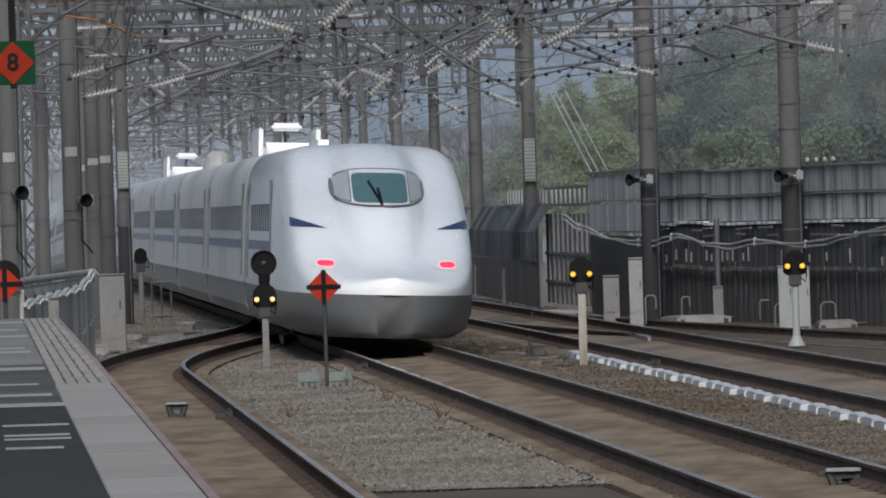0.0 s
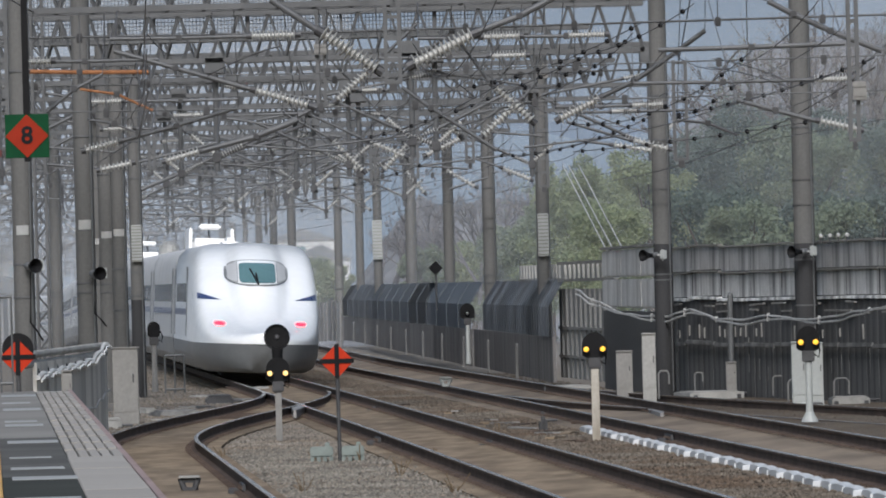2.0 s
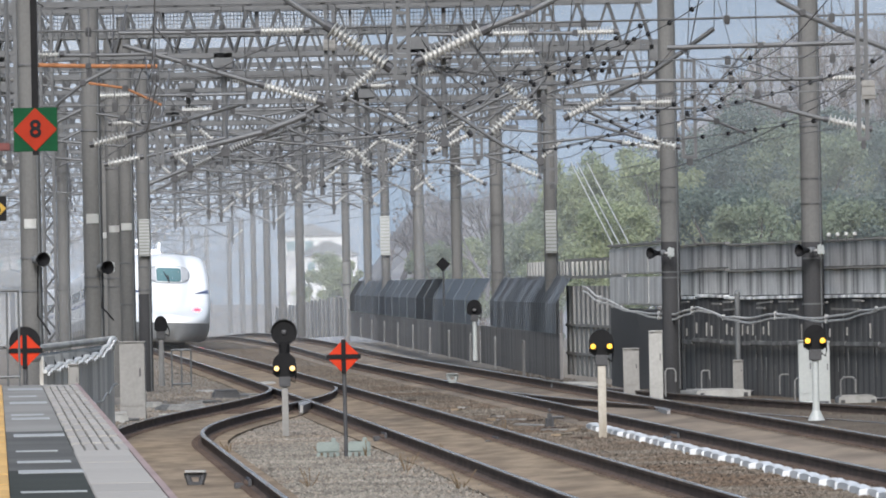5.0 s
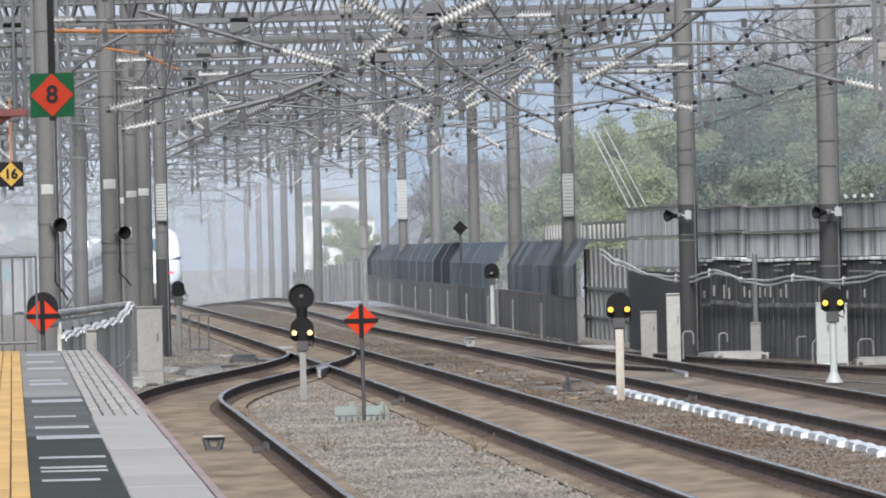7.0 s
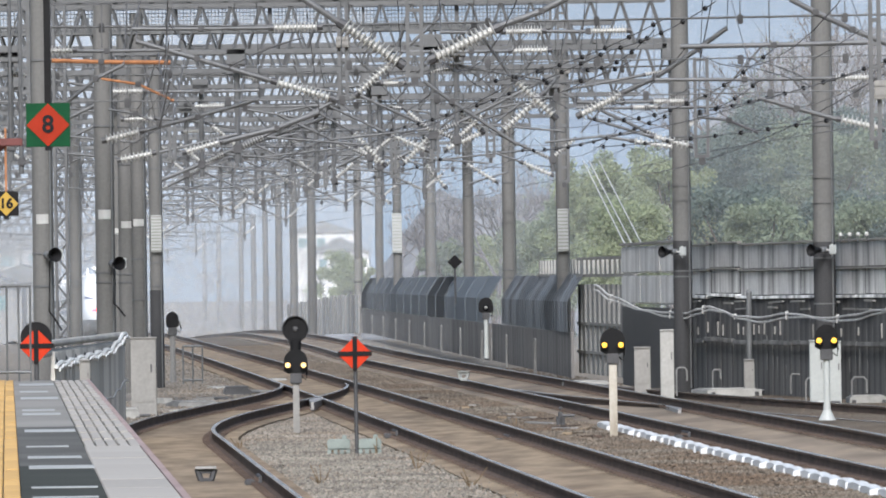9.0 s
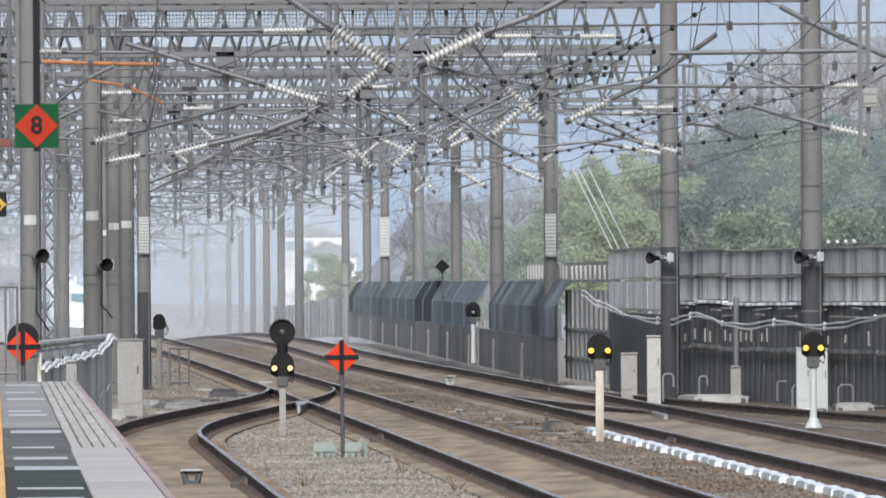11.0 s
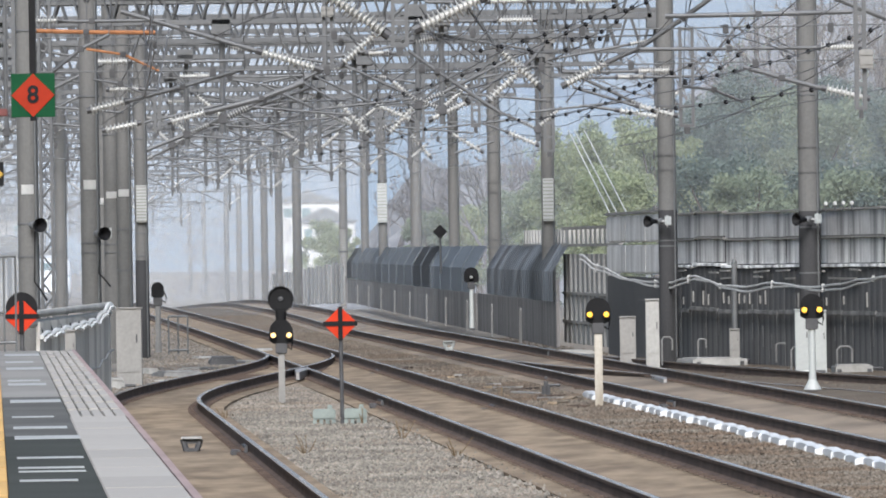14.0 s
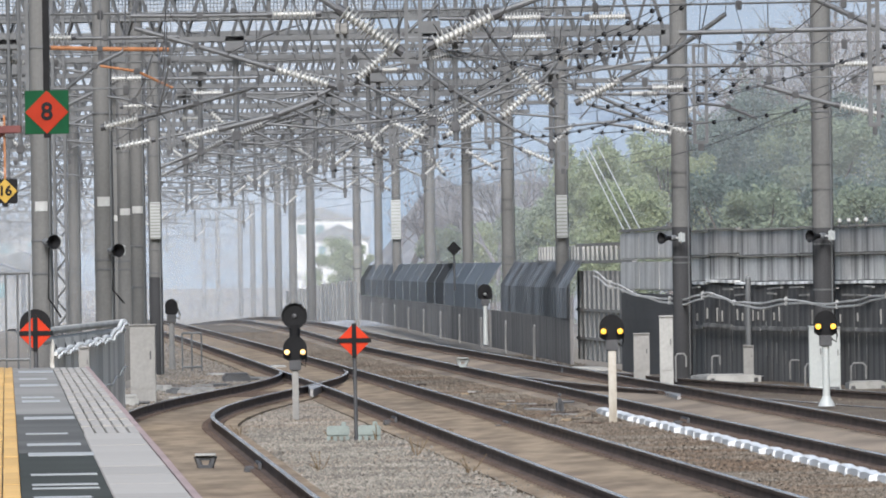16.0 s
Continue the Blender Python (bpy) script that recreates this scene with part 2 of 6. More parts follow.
# ---- ground ----
def ground():
    ys = [-400, -60, -5, 30, 60, 90, 120, 150, 180, 220, 260, 320, 345, 370, 400, 435, 520, 700, 900, 1600, 4500]
    xs = [-1500, -300, -60, -25, -12, -6, 0, 6, 9, 12, 30, 120, 500, 2000]
    verts = [(x + main_x(min(y, 900)) * (abs(x) < 100), y, -0.42 + grade(y)) for y in ys for x in xs]
    n = len(xs)
    faces = [(j * n + i, j * n + i + 1, (j + 1) * n + i + 1, (j + 1) * n + i) for j in range(len(ys) - 1) for i in range(n - 1)]
    tagged(raw("ground", verts, faces, "hazed_ballast"), "brown stained ballast ground under the railway tracks", "ground", kind="structure")


ground()


def sweep(section, path, lift, y0, y1, step, closed=True):
    """Carries a section (x, z) along a line x = path(y), canted by lift(y)."""
    n = max(2, int((y1 - y0) / step) + 1)
    verts, faces = [], []
    k = len(section)
    for i in range(n):
        y = y0 + (y1 - y0) * i / (n - 1)
        slope = (path(y + 0.5) - path(y - 0.5))
        for x, z in section:
            verts.append((path(y) + x, y - x * slope, z + lift * (x + 0.75) / 1.5 + grade(y)))
    for i in range(n - 1):
        for j in range(k if closed else k - 1):
            a, b = i * k + j, i * k + (j + 1) % k
            faces.append((a, a + k, b + k, b))
    if closed:
        faces.append(tuple(range(k)))
        faces.append(tuple(range((n - 1) * k, n * k))[::-1])
    return verts, faces


def rail_section(x):
    return [(x - 0.075, -0.17), (x - 0.075, -0.155), (x - 0.02, -0.135), (x - 0.012, -0.045), (x - 0.035, -0.035), (x - 0.035, -0.004),
            (x + 0.035, -0.004), (x + 0.035, -0.035), (x + 0.012, -0.045), (x + 0.02, -0.135), (x + 0.075, -0.155), (x + 0.075, -0.17)]


def track(name, label, path, y0, y1, lift, slab="slab"):
    t = thing(name, label, "railway track")
    for x in (-0.75, 0.75):
        r = raw("rail", *sweep(rail_section(x), path, lift, y0, y1, 2.5), "rail_side", t)
        raw("railhead", *sweep([(x - 0.034, -0.006), (x - 0.035, 0.0), (x + 0.035, 0.0), (x + 0.034, -0.006)], path, lift, y0, y1, 2.5), "rail_head", r, "worn bright steel running surface")
    if slab:
        raw("slab", *sweep([(-1.15, -0.44), (-1.15, -0.19), (1.15, -0.19), (1.15, -0.44)], path, lift, y0, y1, 5.0), slab, t, "rust-stained concrete track slab")
    bm_v, bm_f = [], []
    y = y0 + 0.3
    while y < min(y1, 330):
        for x in (-0.75, 0.75):
            for dx in (-0.12, 0.12):
                c = Vector((path(y) + x + dx, y, -0.165 + lift * (x + 0.75) / 1.5))
                o = len(bm_v)
                bm_v += [c + Vector((a * 0.05, b * 0.09, e * 0.016)) for e in (-1, 1) for a, b in ((-1, -1), (1, -1), (1, 1), (-1, 1))]
                bm_f += [(o + 4, o + 5, o + 6, o + 7), (o, o + 1, o + 5, o + 4), (o + 1, o + 2, o + 6, o + 5), (o + 2, o + 3, o + 7, o + 6), (o + 3, o, o + 4, o + 7)]
        y += 0.65
    f = raw("fastening", bm_v, bm_f, "rail_side", t)
    tagged(f, kind="stuff")
    return t


track("main_track", "railway track of rusty rails on brown stained slab", main_x, 8, 1250, 0.07)
track("platform_track", "siding rails curving from the platform into the main track", platform_track_x, 8, 174, 0.0)
track("parallel_track", "canted railway track with dark rails beside the ballast strip", next_track_x, 8, 1250, 0.13, "slab_worn")
track("branch_track", "dark branch rails running beside the boarded fence", siding_x, 60, 160, 0.12, slab="")


# ---- platform ----
def platform():
    p = thing("platform", "concrete railway platform ending in a grated ramp", "platform", kind="structure")
    L = 90.0
    def strip(name, a, b, z, y0, y1, material, label="", thick=0.1):
        raw(name, *sweep([(a, z - thick), (a, z), (b, z), (b, z - thick)], edge_x, 0, y0, y1, 6.0), material, p, label)
    strip("platform_body", -9.0, -0.12, 1.195, -25, L, "concrete", thick=1.62)
    strip("platform_edge", -0.05, -0.008, 1.252, -25, L, "pink", "pink painted platform edge", 0.2)
    strip("surface", -9.0, -1.56, 1.245, -25, L, "grey_top", "grey platform surface", 0.04)
    strip("dark_band", -0.92, -0.45, 1.244, -25, 48, "asphalt", "dark asphalt band", 0.04)
    strip("worn_band", -0.92, -0.45, 1.244, 48, 61, "worn_top", "worn dark grey band", 0.04)
    strip("grey_band", -0.92, -0.45, 1.244, 61, L, "grey_top", "worn grey band", 0.04)
    strip("joint_bed", -0.46, -0.05, 1.232, 53.4, L, "asphalt", "dark open joints", 0.03)
    cache = {}

    def piece(name, w, l, material, x, y, z=1.25):
        if (name, w) not in cache:
            bm = boxed(0, w, 0, l, -0.05, 0.0, 0.005)
            if name == "tactile_tile":
                for k in range(3):
                    box(bm, 0.03 + k * 0.098, 0.075 + k * 0.098, 0.0, l, -0.002, 0.006)
            ob = part(name, bm, material, p)
            cache[(name, w)] = ob.data
        else:
            ob = new(name, cache[(name, w)])
            ob.parent = p
        ob.matrix_basis = pose(edge_x(y) + x, y, z + random.uniform(-0.002, 0.002), 0, 0, 3.445)

    y = 26.2
    while y < 53.0:
        piece("paving_slab", 0.395, 1.792, "pave", -0.45, y)
        y += 1.8
    while y < L - 2.6:
        for i in range(5):
            piece("small_slab", 0.070, 2.25, "pave", -0.44 + i * 0.081, y)
        y += 2.6
    for k in range(53):
        for i in range(6):
            piece("tactile_strip", 0.092, 1.192, "yellow", -1.52 + i * 0.10, 26.2 + k * 1.2, 1.256)
    # thin pale strips laid where the dark band shows reflections
    for y, w, l in ((38.5, 0.30, 0.14), (40.1, 0.36, 0.12), (40.8, 0.36, 0.14), (42.8, 0.38, 0.16), (47.5, 0.42, 0.40), (50.2, 0.36, 0.3), (53.5, 0.3, 0.2), (59.2, 0.40, 0.5), (66.8, 0.34, 0.5), (68.8, 0.3, 0.4), (76, 0.38, 0.7), (80.5, 0.3, 0.5), (86.2, 0.4, 0.8)):
        part("painted_line", boxed(-0.86, -0.86 + w, -l, l, 0, 0.003), "reflection_pale", p, m=pose(edge_x(y), y, 1.246, 0, 0, 3.445))
    return p


platform()


# ---- poles ----
def pole(x, y, r, top, bands=(), base=-0.3, dark=0.0, label="tall round concrete mast carrying the overhead line"):
    t = thing("catenary_mast", label, "mast", "masts along the line", pose(x, y, base))
    part("shaft", rod(bmesh.new(), (0, 0, dark), (0, 0, top - base), r, r * 0.93, 20), "pole", t, smooth=False)
    for z in (2.1 + 0.3 * math.sin(y * 7), 2.6 + 0.3 * math.sin(y * 3), 5.2, 6.1):
        part("strap", lathe([(r * 1.0, z - base), (r * 1.045, z - base + 0.005), (r * 1.045, z - base + 0.035), (r * 1.0, z - base + 0.04)], 18), "galv", t)
    part("conduit", rods([((r * 0.75, -r * 0.75, 0.1), (r * 0.73, -r * 0.73, top - base - 1.5))], 0.018, 6), "steel_grey", t)
    if dark:
        part("sleeve", rod(bmesh.new(), (0, 0, 0), (0, 0, dark + 0.002), r * 1.04, r * 1.02, 20), "pole_dark", t, "black sheet sleeve round the foot")
    for z, hgt, wid, material in bands:
        bm = bmesh.new()
        n = 10
        for zz in (0, hgt):
            for k in range(n + 1):
                a = -math.pi / 2 + (k / n - 0.5) * 2 * math.asin(min(1, wid))
                bm.verts.new((r * 1.03 * math.cos(a), r * 1.03 * math.sin(a), z - base + zz))
        bm.verts.ensure_lookup_table()
        for k in range(n):
            bm.faces.new((bm.verts[k], bm.verts[k + 1], bm.verts[n + 2 + k], bm.verts[n + 1 + k]))
        bmesh.ops.solidify(bm, geom=bm.faces[:], thickness=0.01)
        part("number_plate" if material == "white" else "clamp_band", bm, material, t)
    return t


def mast_at(u, d, r, top=8.4, **k):
    p = sight(u, 441, d)
    t = pole(p.x, d, r, top, **k)
    t.location.z += grade(d)
    return t


mast_at(1437, 142.5, 0.205, dark=3.0, base=0.0, bands=((3.72, 0.02, 1, "galv"), (4.2, 0.02, 1, "galv")))
mast_at(1186, 152, 0.188, dark=3.1, base=0.0, bands=((3.9, 0.02, 1, "galv"), (4.2, 0.02, 1, "galv")))
mast_at(55, 124, 0.18, bands=((3.4, 0.16, 0.55, "white"),))
mast_at(165, 134, 0.18, bands=((3.55, 0.17, 0.6, "white"),))
mast_at(188, 200, 0.2, bands=((3.7, 0.16, 0.5, "white"),))
mast_at(203, 178, 0.2, bands=((3.7, 0.16, 0.6, "white"),))
mast_at(225, 166, 0.17, bands=((3.65, 0.16, 0.7, "white"),))
mast_at(255, 185, 0.165, dark=2.5)
mast_at(975, 192, 0.178, base=0.0)
mast_at(880, 222, 0.205, base=0.0, bands=((4.0, 0.02, 1, "galv"), (4.3, 0.02, 1, "galv")))
mast_at(808, 255, 0.19, base=0.0)
mast_at(741, 285, 0.22, base=0.0)
mast_at(682, 312, 0.19, base=0.0)
mast_at(650, 338, 0.19, base=0.0)
mast_at(612, 362, 0.2, base=0.0, bands=((1.2, 2.3, 1, "concrete_pale"),))
for u, d, r in ((530, 330, 0.2), (498, 375, 0.2), (472, 420, 0.2), (448, 470, 0.18), (427, 520, 0.2), (405, 570, 0.19), (365, 620, 0.2), (340, 690, 0.2)):
    mast_at(u, d, r, base=0.0)
mast_at(112, 240, 0.2)


# ---- portal beams ----
def beam(y, x0, x1, z0, z1, depth=0.9):
    t = thing("portal_beam", "grey steel lattice beam spanning the tracks", "lattice beam", "beams over the line")
    z0, z1 = z0 + grade(y), z1 + grade(y)
    for zz in (z0, z1):
        for yy in (y - depth / 2, y + depth / 2):
            part("chord", boxed(x0, x1, yy - 0.05, yy + 0.05, zz - 0.05, zz + 0.05), "galv", t)
    bm = bmesh.new()
    n = int((x1 - x0) / 0.62)
    for yy in (y - depth / 2, y + depth / 2):
        for i in range(n):
            a, b = x0 + (x1 - x0) * i / n, x0 + (x1 - x0) * (i + 1) / n
            m = (a + b) / 2
            rod(bm, (a, yy, z0), (m, yy, z1), 0.026, n=5)
            rod(bm, (m, yy, z1), (b, yy, z0), 0.026, n=5)
    for i in range(n):
        a, b = x0 + (x1 - x0) * i / n, x0 + (x1 - x0) * (i + 1) / n
        rod(bm, (a, y - depth / 2, z0), (b, y + depth / 2, z0), 0.025, n=5)
    part("bracing", bm, "galv", t)
    return t


for y in (128, 158, 172, 186, 199, 212, 225, 238, 253, 268, 284, 300, 322, 345, 372, 400, 460, 520, 580, 640, 700):
    beam(y, main_x(y) - 11.5, main_x(y) + (6.9 if y < 180 else 9.8), 7.25, 8.25)


# ---- train ----
LENGTH = 24.5


def nose_width(y):
    return 1.68 * (1 - (1 - min(1, (y + 0.02) / 7.0)) ** 3.2) ** 0.5


def nose_top(y):
    return 1.22 + 2.38 * ease(y / 10.0) ** 1.1


def canopy(y):
    """Half width and top of the cab dome that rises out of the nose."""
    return 0.32 + 0.72 * ease(y / 6.5), 1.0 + 2.62 * ease((y - 0.2) / 8.2) ** 0.8


def nose_power(y):
    return 2.5 + 4.5 * ease(y / 8.0)


def skin(x, y):
    """The height of the skin at x, y metres behind the tip."""
    w, top, e = nose_width(y), nose_top(y), nose_power(y)
    z = 0.92 + (top - 0.92) * max(0.0, 1 - (abs(x) / w) ** e) ** (1 / e)
    cw, ct = canopy(y)
    if y < 10.5 and abs(x) < cw:
        c = 0.92 + (ct - 0.92) * max(0.0, 1 - (abs(x) / cw) ** 2.8) ** (1 / 2.8)
        d = c - z
        z = z + max(0.0, d + 0.08 * math.exp(-abs(d) * 8)) if d > -0.3 else z
        z = min(z, 3.62)
    return z


def section(y, n=44):
    w = nose_width(y)
    out = []
    for k in range(n + 1):
        c = math.cos(math.pi * k / n)
        x = math.copysign(abs(c) ** 0.55, c) * w
        out.append((x, 0.92 if k in (0, n) else skin(x, y)))
    return out


def nose_face(x, z):
    """How far behind the tip the skin lies at (x, z) seen from the end."""
    lo, hi = 0.0, 12.0
    for _ in range(40):
        y = (lo + hi) / 2
        inside = nose_width(y) > abs(x) and skin(x, y) > z
        if inside:
            hi = y
        else:
            lo = y
    return hi


def patch(outline, out=0.012, n=10):
    """A panel lying on the nose: outline(s, t) gives (x, z), s and t from 0 to 1."""
    bm = bmesh.new()
    g = [[None] * (n + 1) for _ in range(n + 1)]
    for i in range(n + 1):
        for j in range(n + 1):
            x, z = outline(i / n, j / n)
            g[i][j] = bm.verts.new((x, nose_face(x, z) - out * 3, z + out))
    for i in range(n):
        for j in range(n):
            bm.faces.new((g[i][j], g[i + 1][j], g[i + 1][j + 1], g[i][j + 1]))
    bmesh.ops.recalc_face_normals(bm, faces=bm.faces[:])
    return bm


def oval(cx, cz, rx, rz, e=2.6):
    def f(s, t):
        a, b = 2 * s - 1, 2 * t - 1
        k = max(abs(a), abs(b)) / max(1e-6, (abs(a) ** e + abs(b) ** e) ** (1 / e))
        return cx + rx * a * k, cz + rz * b * k
    return f


def loft(rings, close=False):
    bm = bmesh.new()
    vs = [[bm.verts.new(p) for p in r] for r in rings]
    for a, b in zip(vs, vs[1:]):
        for k in range(len(a) - 1):
            bm.faces.new((a[k], a[k + 1], b[k + 1], b[k]))
    for r in (vs[0], vs[-1]):
        try:
            bm.faces.new(r)
        except ValueError:
            pass
    bmesh.ops.recalc_face_normals(bm, faces=bm.faces[:])
    return bm


def side_details(t, y0, y1):
    n = int((y1 - y0) / 1.04)
    for sx in (-1, 1):
        part("stripe", boxed(sx * 1.682 - 0.008, sx * 1.682 + 0.008, y0 - 0.6, y1 + 0.4, 1.62, 1.80), "train_blue", t, "dark blue side stripe")
        for i in range(n):
            y = y0 + 0.2 + i * 1.04
            part("window", boxed(sx * 1.682 - 0.006, sx * 1.682 + 0.006, y, y + 0.62, 1.98, 2.50), "side_glass", t)
        for y in (y0 - 1.1, y1 + 0.5):
            part("door", boxed(sx * 1.684 - 0.006, sx * 1.684 + 0.006, y, y + 0.72, 1.05, 2.95, 0.004), "train_grey", t)


def underframe(t, y0, y1):
    part("skirt", loft([[(-1.66, y, 0.92), (-1.62, y, 0.45), (-1.45, y, 0.2), (1.45, y, 0.2), (1.62, y, 0.45), (1.66, y, 0.92)] for y in (y0, y1)]), "train_grey", t, "grey equipment skirt")
    for yc in (y0 + 3.4, y1 - 3.4):
        for dy in (-1.25, 1.25):
            w = part("wheelset", rod(bmesh.new(), (-0.62, yc + dy, 0.43), (0.62, yc + dy, 0.43), 0.08), "steel_dark", t)
            for x in (-0.75, 0.75):
                part("wheel", lathe([(0.43, -0.06), (0.43, 0.06)], 24, m=Matrix.Translation((x, yc + dy, 0.43)) @ pose(0, 0, 0, 0, 90, 0)), "steel_dark", w)


def tail_car():
    t = thing("train_tail_car", "white streamlined bullet train end car with red tail lamps", "train car", "cars of the train")
    ys = [0.0, 0.05, 0.15, 0.3, 0.5, 0.8, 1.2, 1.7, 2.3, 3, 4, 5, 6, 7, 8, 9, 10, 11, LENGTH - 0.25]
    part("body", loft([[(x, y, z) for x, z in section(y)] for y in ys]), "train", t, smooth=True)
    rings = []
    for y in ys[1:]:
        w = nose_width(y)
        rings.append([(-w, y, 0.92), (-w * 0.99, y + 0.02, 0.6), (-w * 0.93, y + 0.1, 0.3), (-w * 0.8, y + 0.2, 0.17), (w * 0.8, y + 0.2, 0.17), (w * 0.93, y + 0.1, 0.3), (w * 0.99, y + 0.02, 0.6), (w, y, 0.92)])
    part("lower_skirt", loft(rings), "train_grey", t, "grey lower nose skirt", smooth=True)
    part("windscreen_surround", patch(oval(0.0, 2.80, 0.86, 0.35, 3.0), 0.004, 16), "train_grey", t, "grey windscreen seal")
    part("windscreen_frame", patch(oval(0.0, 2.80, 0.835, 0.325, 3.0), 0.009, 16), "train", t, "white windscreen surround")
    part("windscreen", patch(oval(0.0, 2.78, 0.49, 0.27, 9), 0.016), "glass", t, "greenish windscreen glass")
    for sx in (-1, 1):
        def cheek(s, u, grow=0.0, sx=sx):
            x = 0.535 - grow + (0.28 + 2 * grow) * s
            return sx * x, 2.80 + (2 * u - 1) * ((0.29 + grow) * (1 - (x / (0.836 + grow)) ** 3.2) ** 0.34)
        part("side_window_seal", patch(lambda s, u: cheek(s, u, 0.016), 0.013, 8), "train_grey", t, "dark window seal")
        part("side_window", patch(cheek, 0.017, 8), "cover", t, "pale covered side window")
        l = part("lamp_bezel", patch(oval(sx * 1.06, 1.47, 0.32, 0.12), 0.006, 6), "train", t, "white headlamp glass")
        part("tail_lamp", patch(oval(sx * 1.07, 1.44, 0.14, 0.045), 0.012, 6), "tail", l, "glowing red tail lamp")
        part("nose_flash", patch(lambda s, u, sx=sx: (sx * (0.98 + 0.69 * s), 2.06 + 0.02 * s + 0.19 * u * s), 0.008, 8), "train_blue", t, "dark blue flash on the nose side")
    y = nose_face(0, 2.5)
    part("wiper", rods([((0.0, y - 0.1, 2.5), (-0.2, nose_face(-0.2, 2.9) - 0.08, 2.9)), ((0, y - 0.1, 2.5), (-0.05, nose_face(-0.05, 2.72) - 0.08, 2.78))], 0.026), "black", t)
    side_details(t, 12.5, 22.5)
    underframe(t, 6.5, LENGTH - 0.4)
    return t


def middle_car():
    t = thing("train_car", "white bullet train passenger car with a blue stripe", "train car", "cars of the train")
    # same white paint as the end car, darkened in colour for the shaded side
    part("body", loft([[(x, y, z) for x, z in section(12)] for y in (0.1, LENGTH - 0.1)]), "train_side_shaded", t, smooth=False)
    part("gangway", loft([[(x * 0.997, y, 0.92 + (z - 0.92) * 0.997) for x, z in section(12)] for y in (-0.45, 0.4)]), "train_grey", t, "grey gangway hood")
    side_details(t, 2.2, 22.3)
    underframe(t, 0.4, LENGTH - 0.4)
    return t


def roof_gear(t, y):
    part("pantograph_cover", boxed(-0.62, 0.62, y - 1.2, y + 1.2, 3.55, 4.02, 0.12), "train", t, "white pantograph fairing")
    for sx in (-1, 1):
        part("side_shield", boxed(sx * 0.66 - 0.05, sx * 0.66 + 0.05, y - 2.2, y + 2.2, 3.5, 4.35, 0.04), "train", t)
    g = part("pantograph", rods([((0, y - 0.2, 4.0), (0, y + 0.9, 4.35)), ((0, y + 0.9, 4.35), (0, y, 4.75)), ((-0.7, y, 4.75), (0.7, y, 4.75))], 0.035), "galv", t)
    part("cover_cap", boxed(-0.35, 0.35, y - 0.5, y + 0.5, 4.30, 4.48, 0.06), "train", t)


def train():
    cars = [tail_car()]
    mid = middle_car()
    geared = middle_car()
    geared["label"] = "white bullet train car with roof pantograph fairings"
    roof_gear(geared, 20.5)
    cars.append(geared)
    cars += [mid] + [copy_thing(geared if i == 4 else mid, Matrix()) for i in range(3, 15)]
    part("insulator_hood", lathe([(0.30, 0), (0.42, 0.25), (0.36, 0.6), (0.2, 0.75)], 14, m=Matrix.Translation((0.1, 19, 3.55))), "porcelain", cars[3], "cream insulator hood")
    part("antenna_cover", boxed(-0.1, 0.36, 4.5, 7.5, 3.55, 3.93, 0.12), "train", cars[1], "low white roof fairing")
    return cars


CARS = train()


def nose_y(t):
    return 128.3 + 33.4 * t - 0.25 * t * t


def train_rows(i):
    rows = []
    k = 0
    while k <= 32:
        t = k * 0.5
        y = nose_y(t) + i * 25.0
        a, b = main_x(y + 3), main_x(y + 21)
        x = a - (b - a) / 6
        dip = grade(y + 21) - grade(y + 3)
        rows.append((t, pose(x, y, 0.03 + grade(y + 3) - dip / 6, math.degrees(math.atan2(dip, 18)), 2.6, -math.degrees(math.atan2(b - a, 18)))))
        k += 1
    return rows


def motions():
    for i, car in enumerate(CARS):
        walk(car, train_rows(i))


# ---- ballast stones ----
def stones(name, label, material, area, count, seed, size=(0.015, 0.036)):
    """Loose stones strewn over area(), which gives x, y, z."""
    rng = np.random.default_rng(seed)
    base = np.array([(1, 0, 0), (-1, 0, 0), (0, 1, 0), (0, -1, 0), (0, 0, 1), (0, 0, -1)], float)
    tri = [(0, 2, 4), (2, 1, 4), (1, 3, 4), (3, 0, 4), (2, 0, 5), (1, 2, 5), (3, 1, 5), (0, 3, 5)]
    verts, faces = [], []
    for i in range(count):
        c = np.array(area(rng))
        s = rng.uniform(*size) * rng.uniform(0.7, 1.3, 3) * (1, 1, 0.8)
        a = rng.uniform(0, 6.28)
        p = base * s * rng.uniform(0.7, 1.2, (6, 1))
        q = np.stack([p[:, 0] * math.cos(a) - p[:, 1] * math.sin(a), p[:, 0] * math.sin(a) + p[:, 1] * math.cos(a), p[:, 2]], 1) + c
        o = len(verts)
        verts += q.tolist()
        faces += [(o + x, o + y, o + z) for x, y, z in tri]
    tagged(raw(name, verts, faces, material), label, "ballast", kind="stuff")


def near_y(rng, a, b):
    return a + (b - a) * rng.random() ** 1.5


def between_platform_and_main(rng):
    y = near_y(rng, 72, 172)
    a, b = platform_track_x(y) + 1.2, main_x(y) - 1.2
    return (rng.uniform(min(a, b), max(a, b)) if b > a else main_x(y) + rng.choice((-1.4, 1.3)), y, bank(y, 0))


def between_main_and_next(rng):
    y = near_y(rng, 72, 300)
    return (rng.uniform(main_x(y) + 1.18, next_track_x(y) - 1.18), y, bank(y, 0))


def beyond_next(rng):
    y = near_y(rng, 84, 230)
    return (rng.uniform(next_track_x(y) + 1.35, next_track_x(y) + 4.5), y, -0.03 if y < 160 else -0.4)


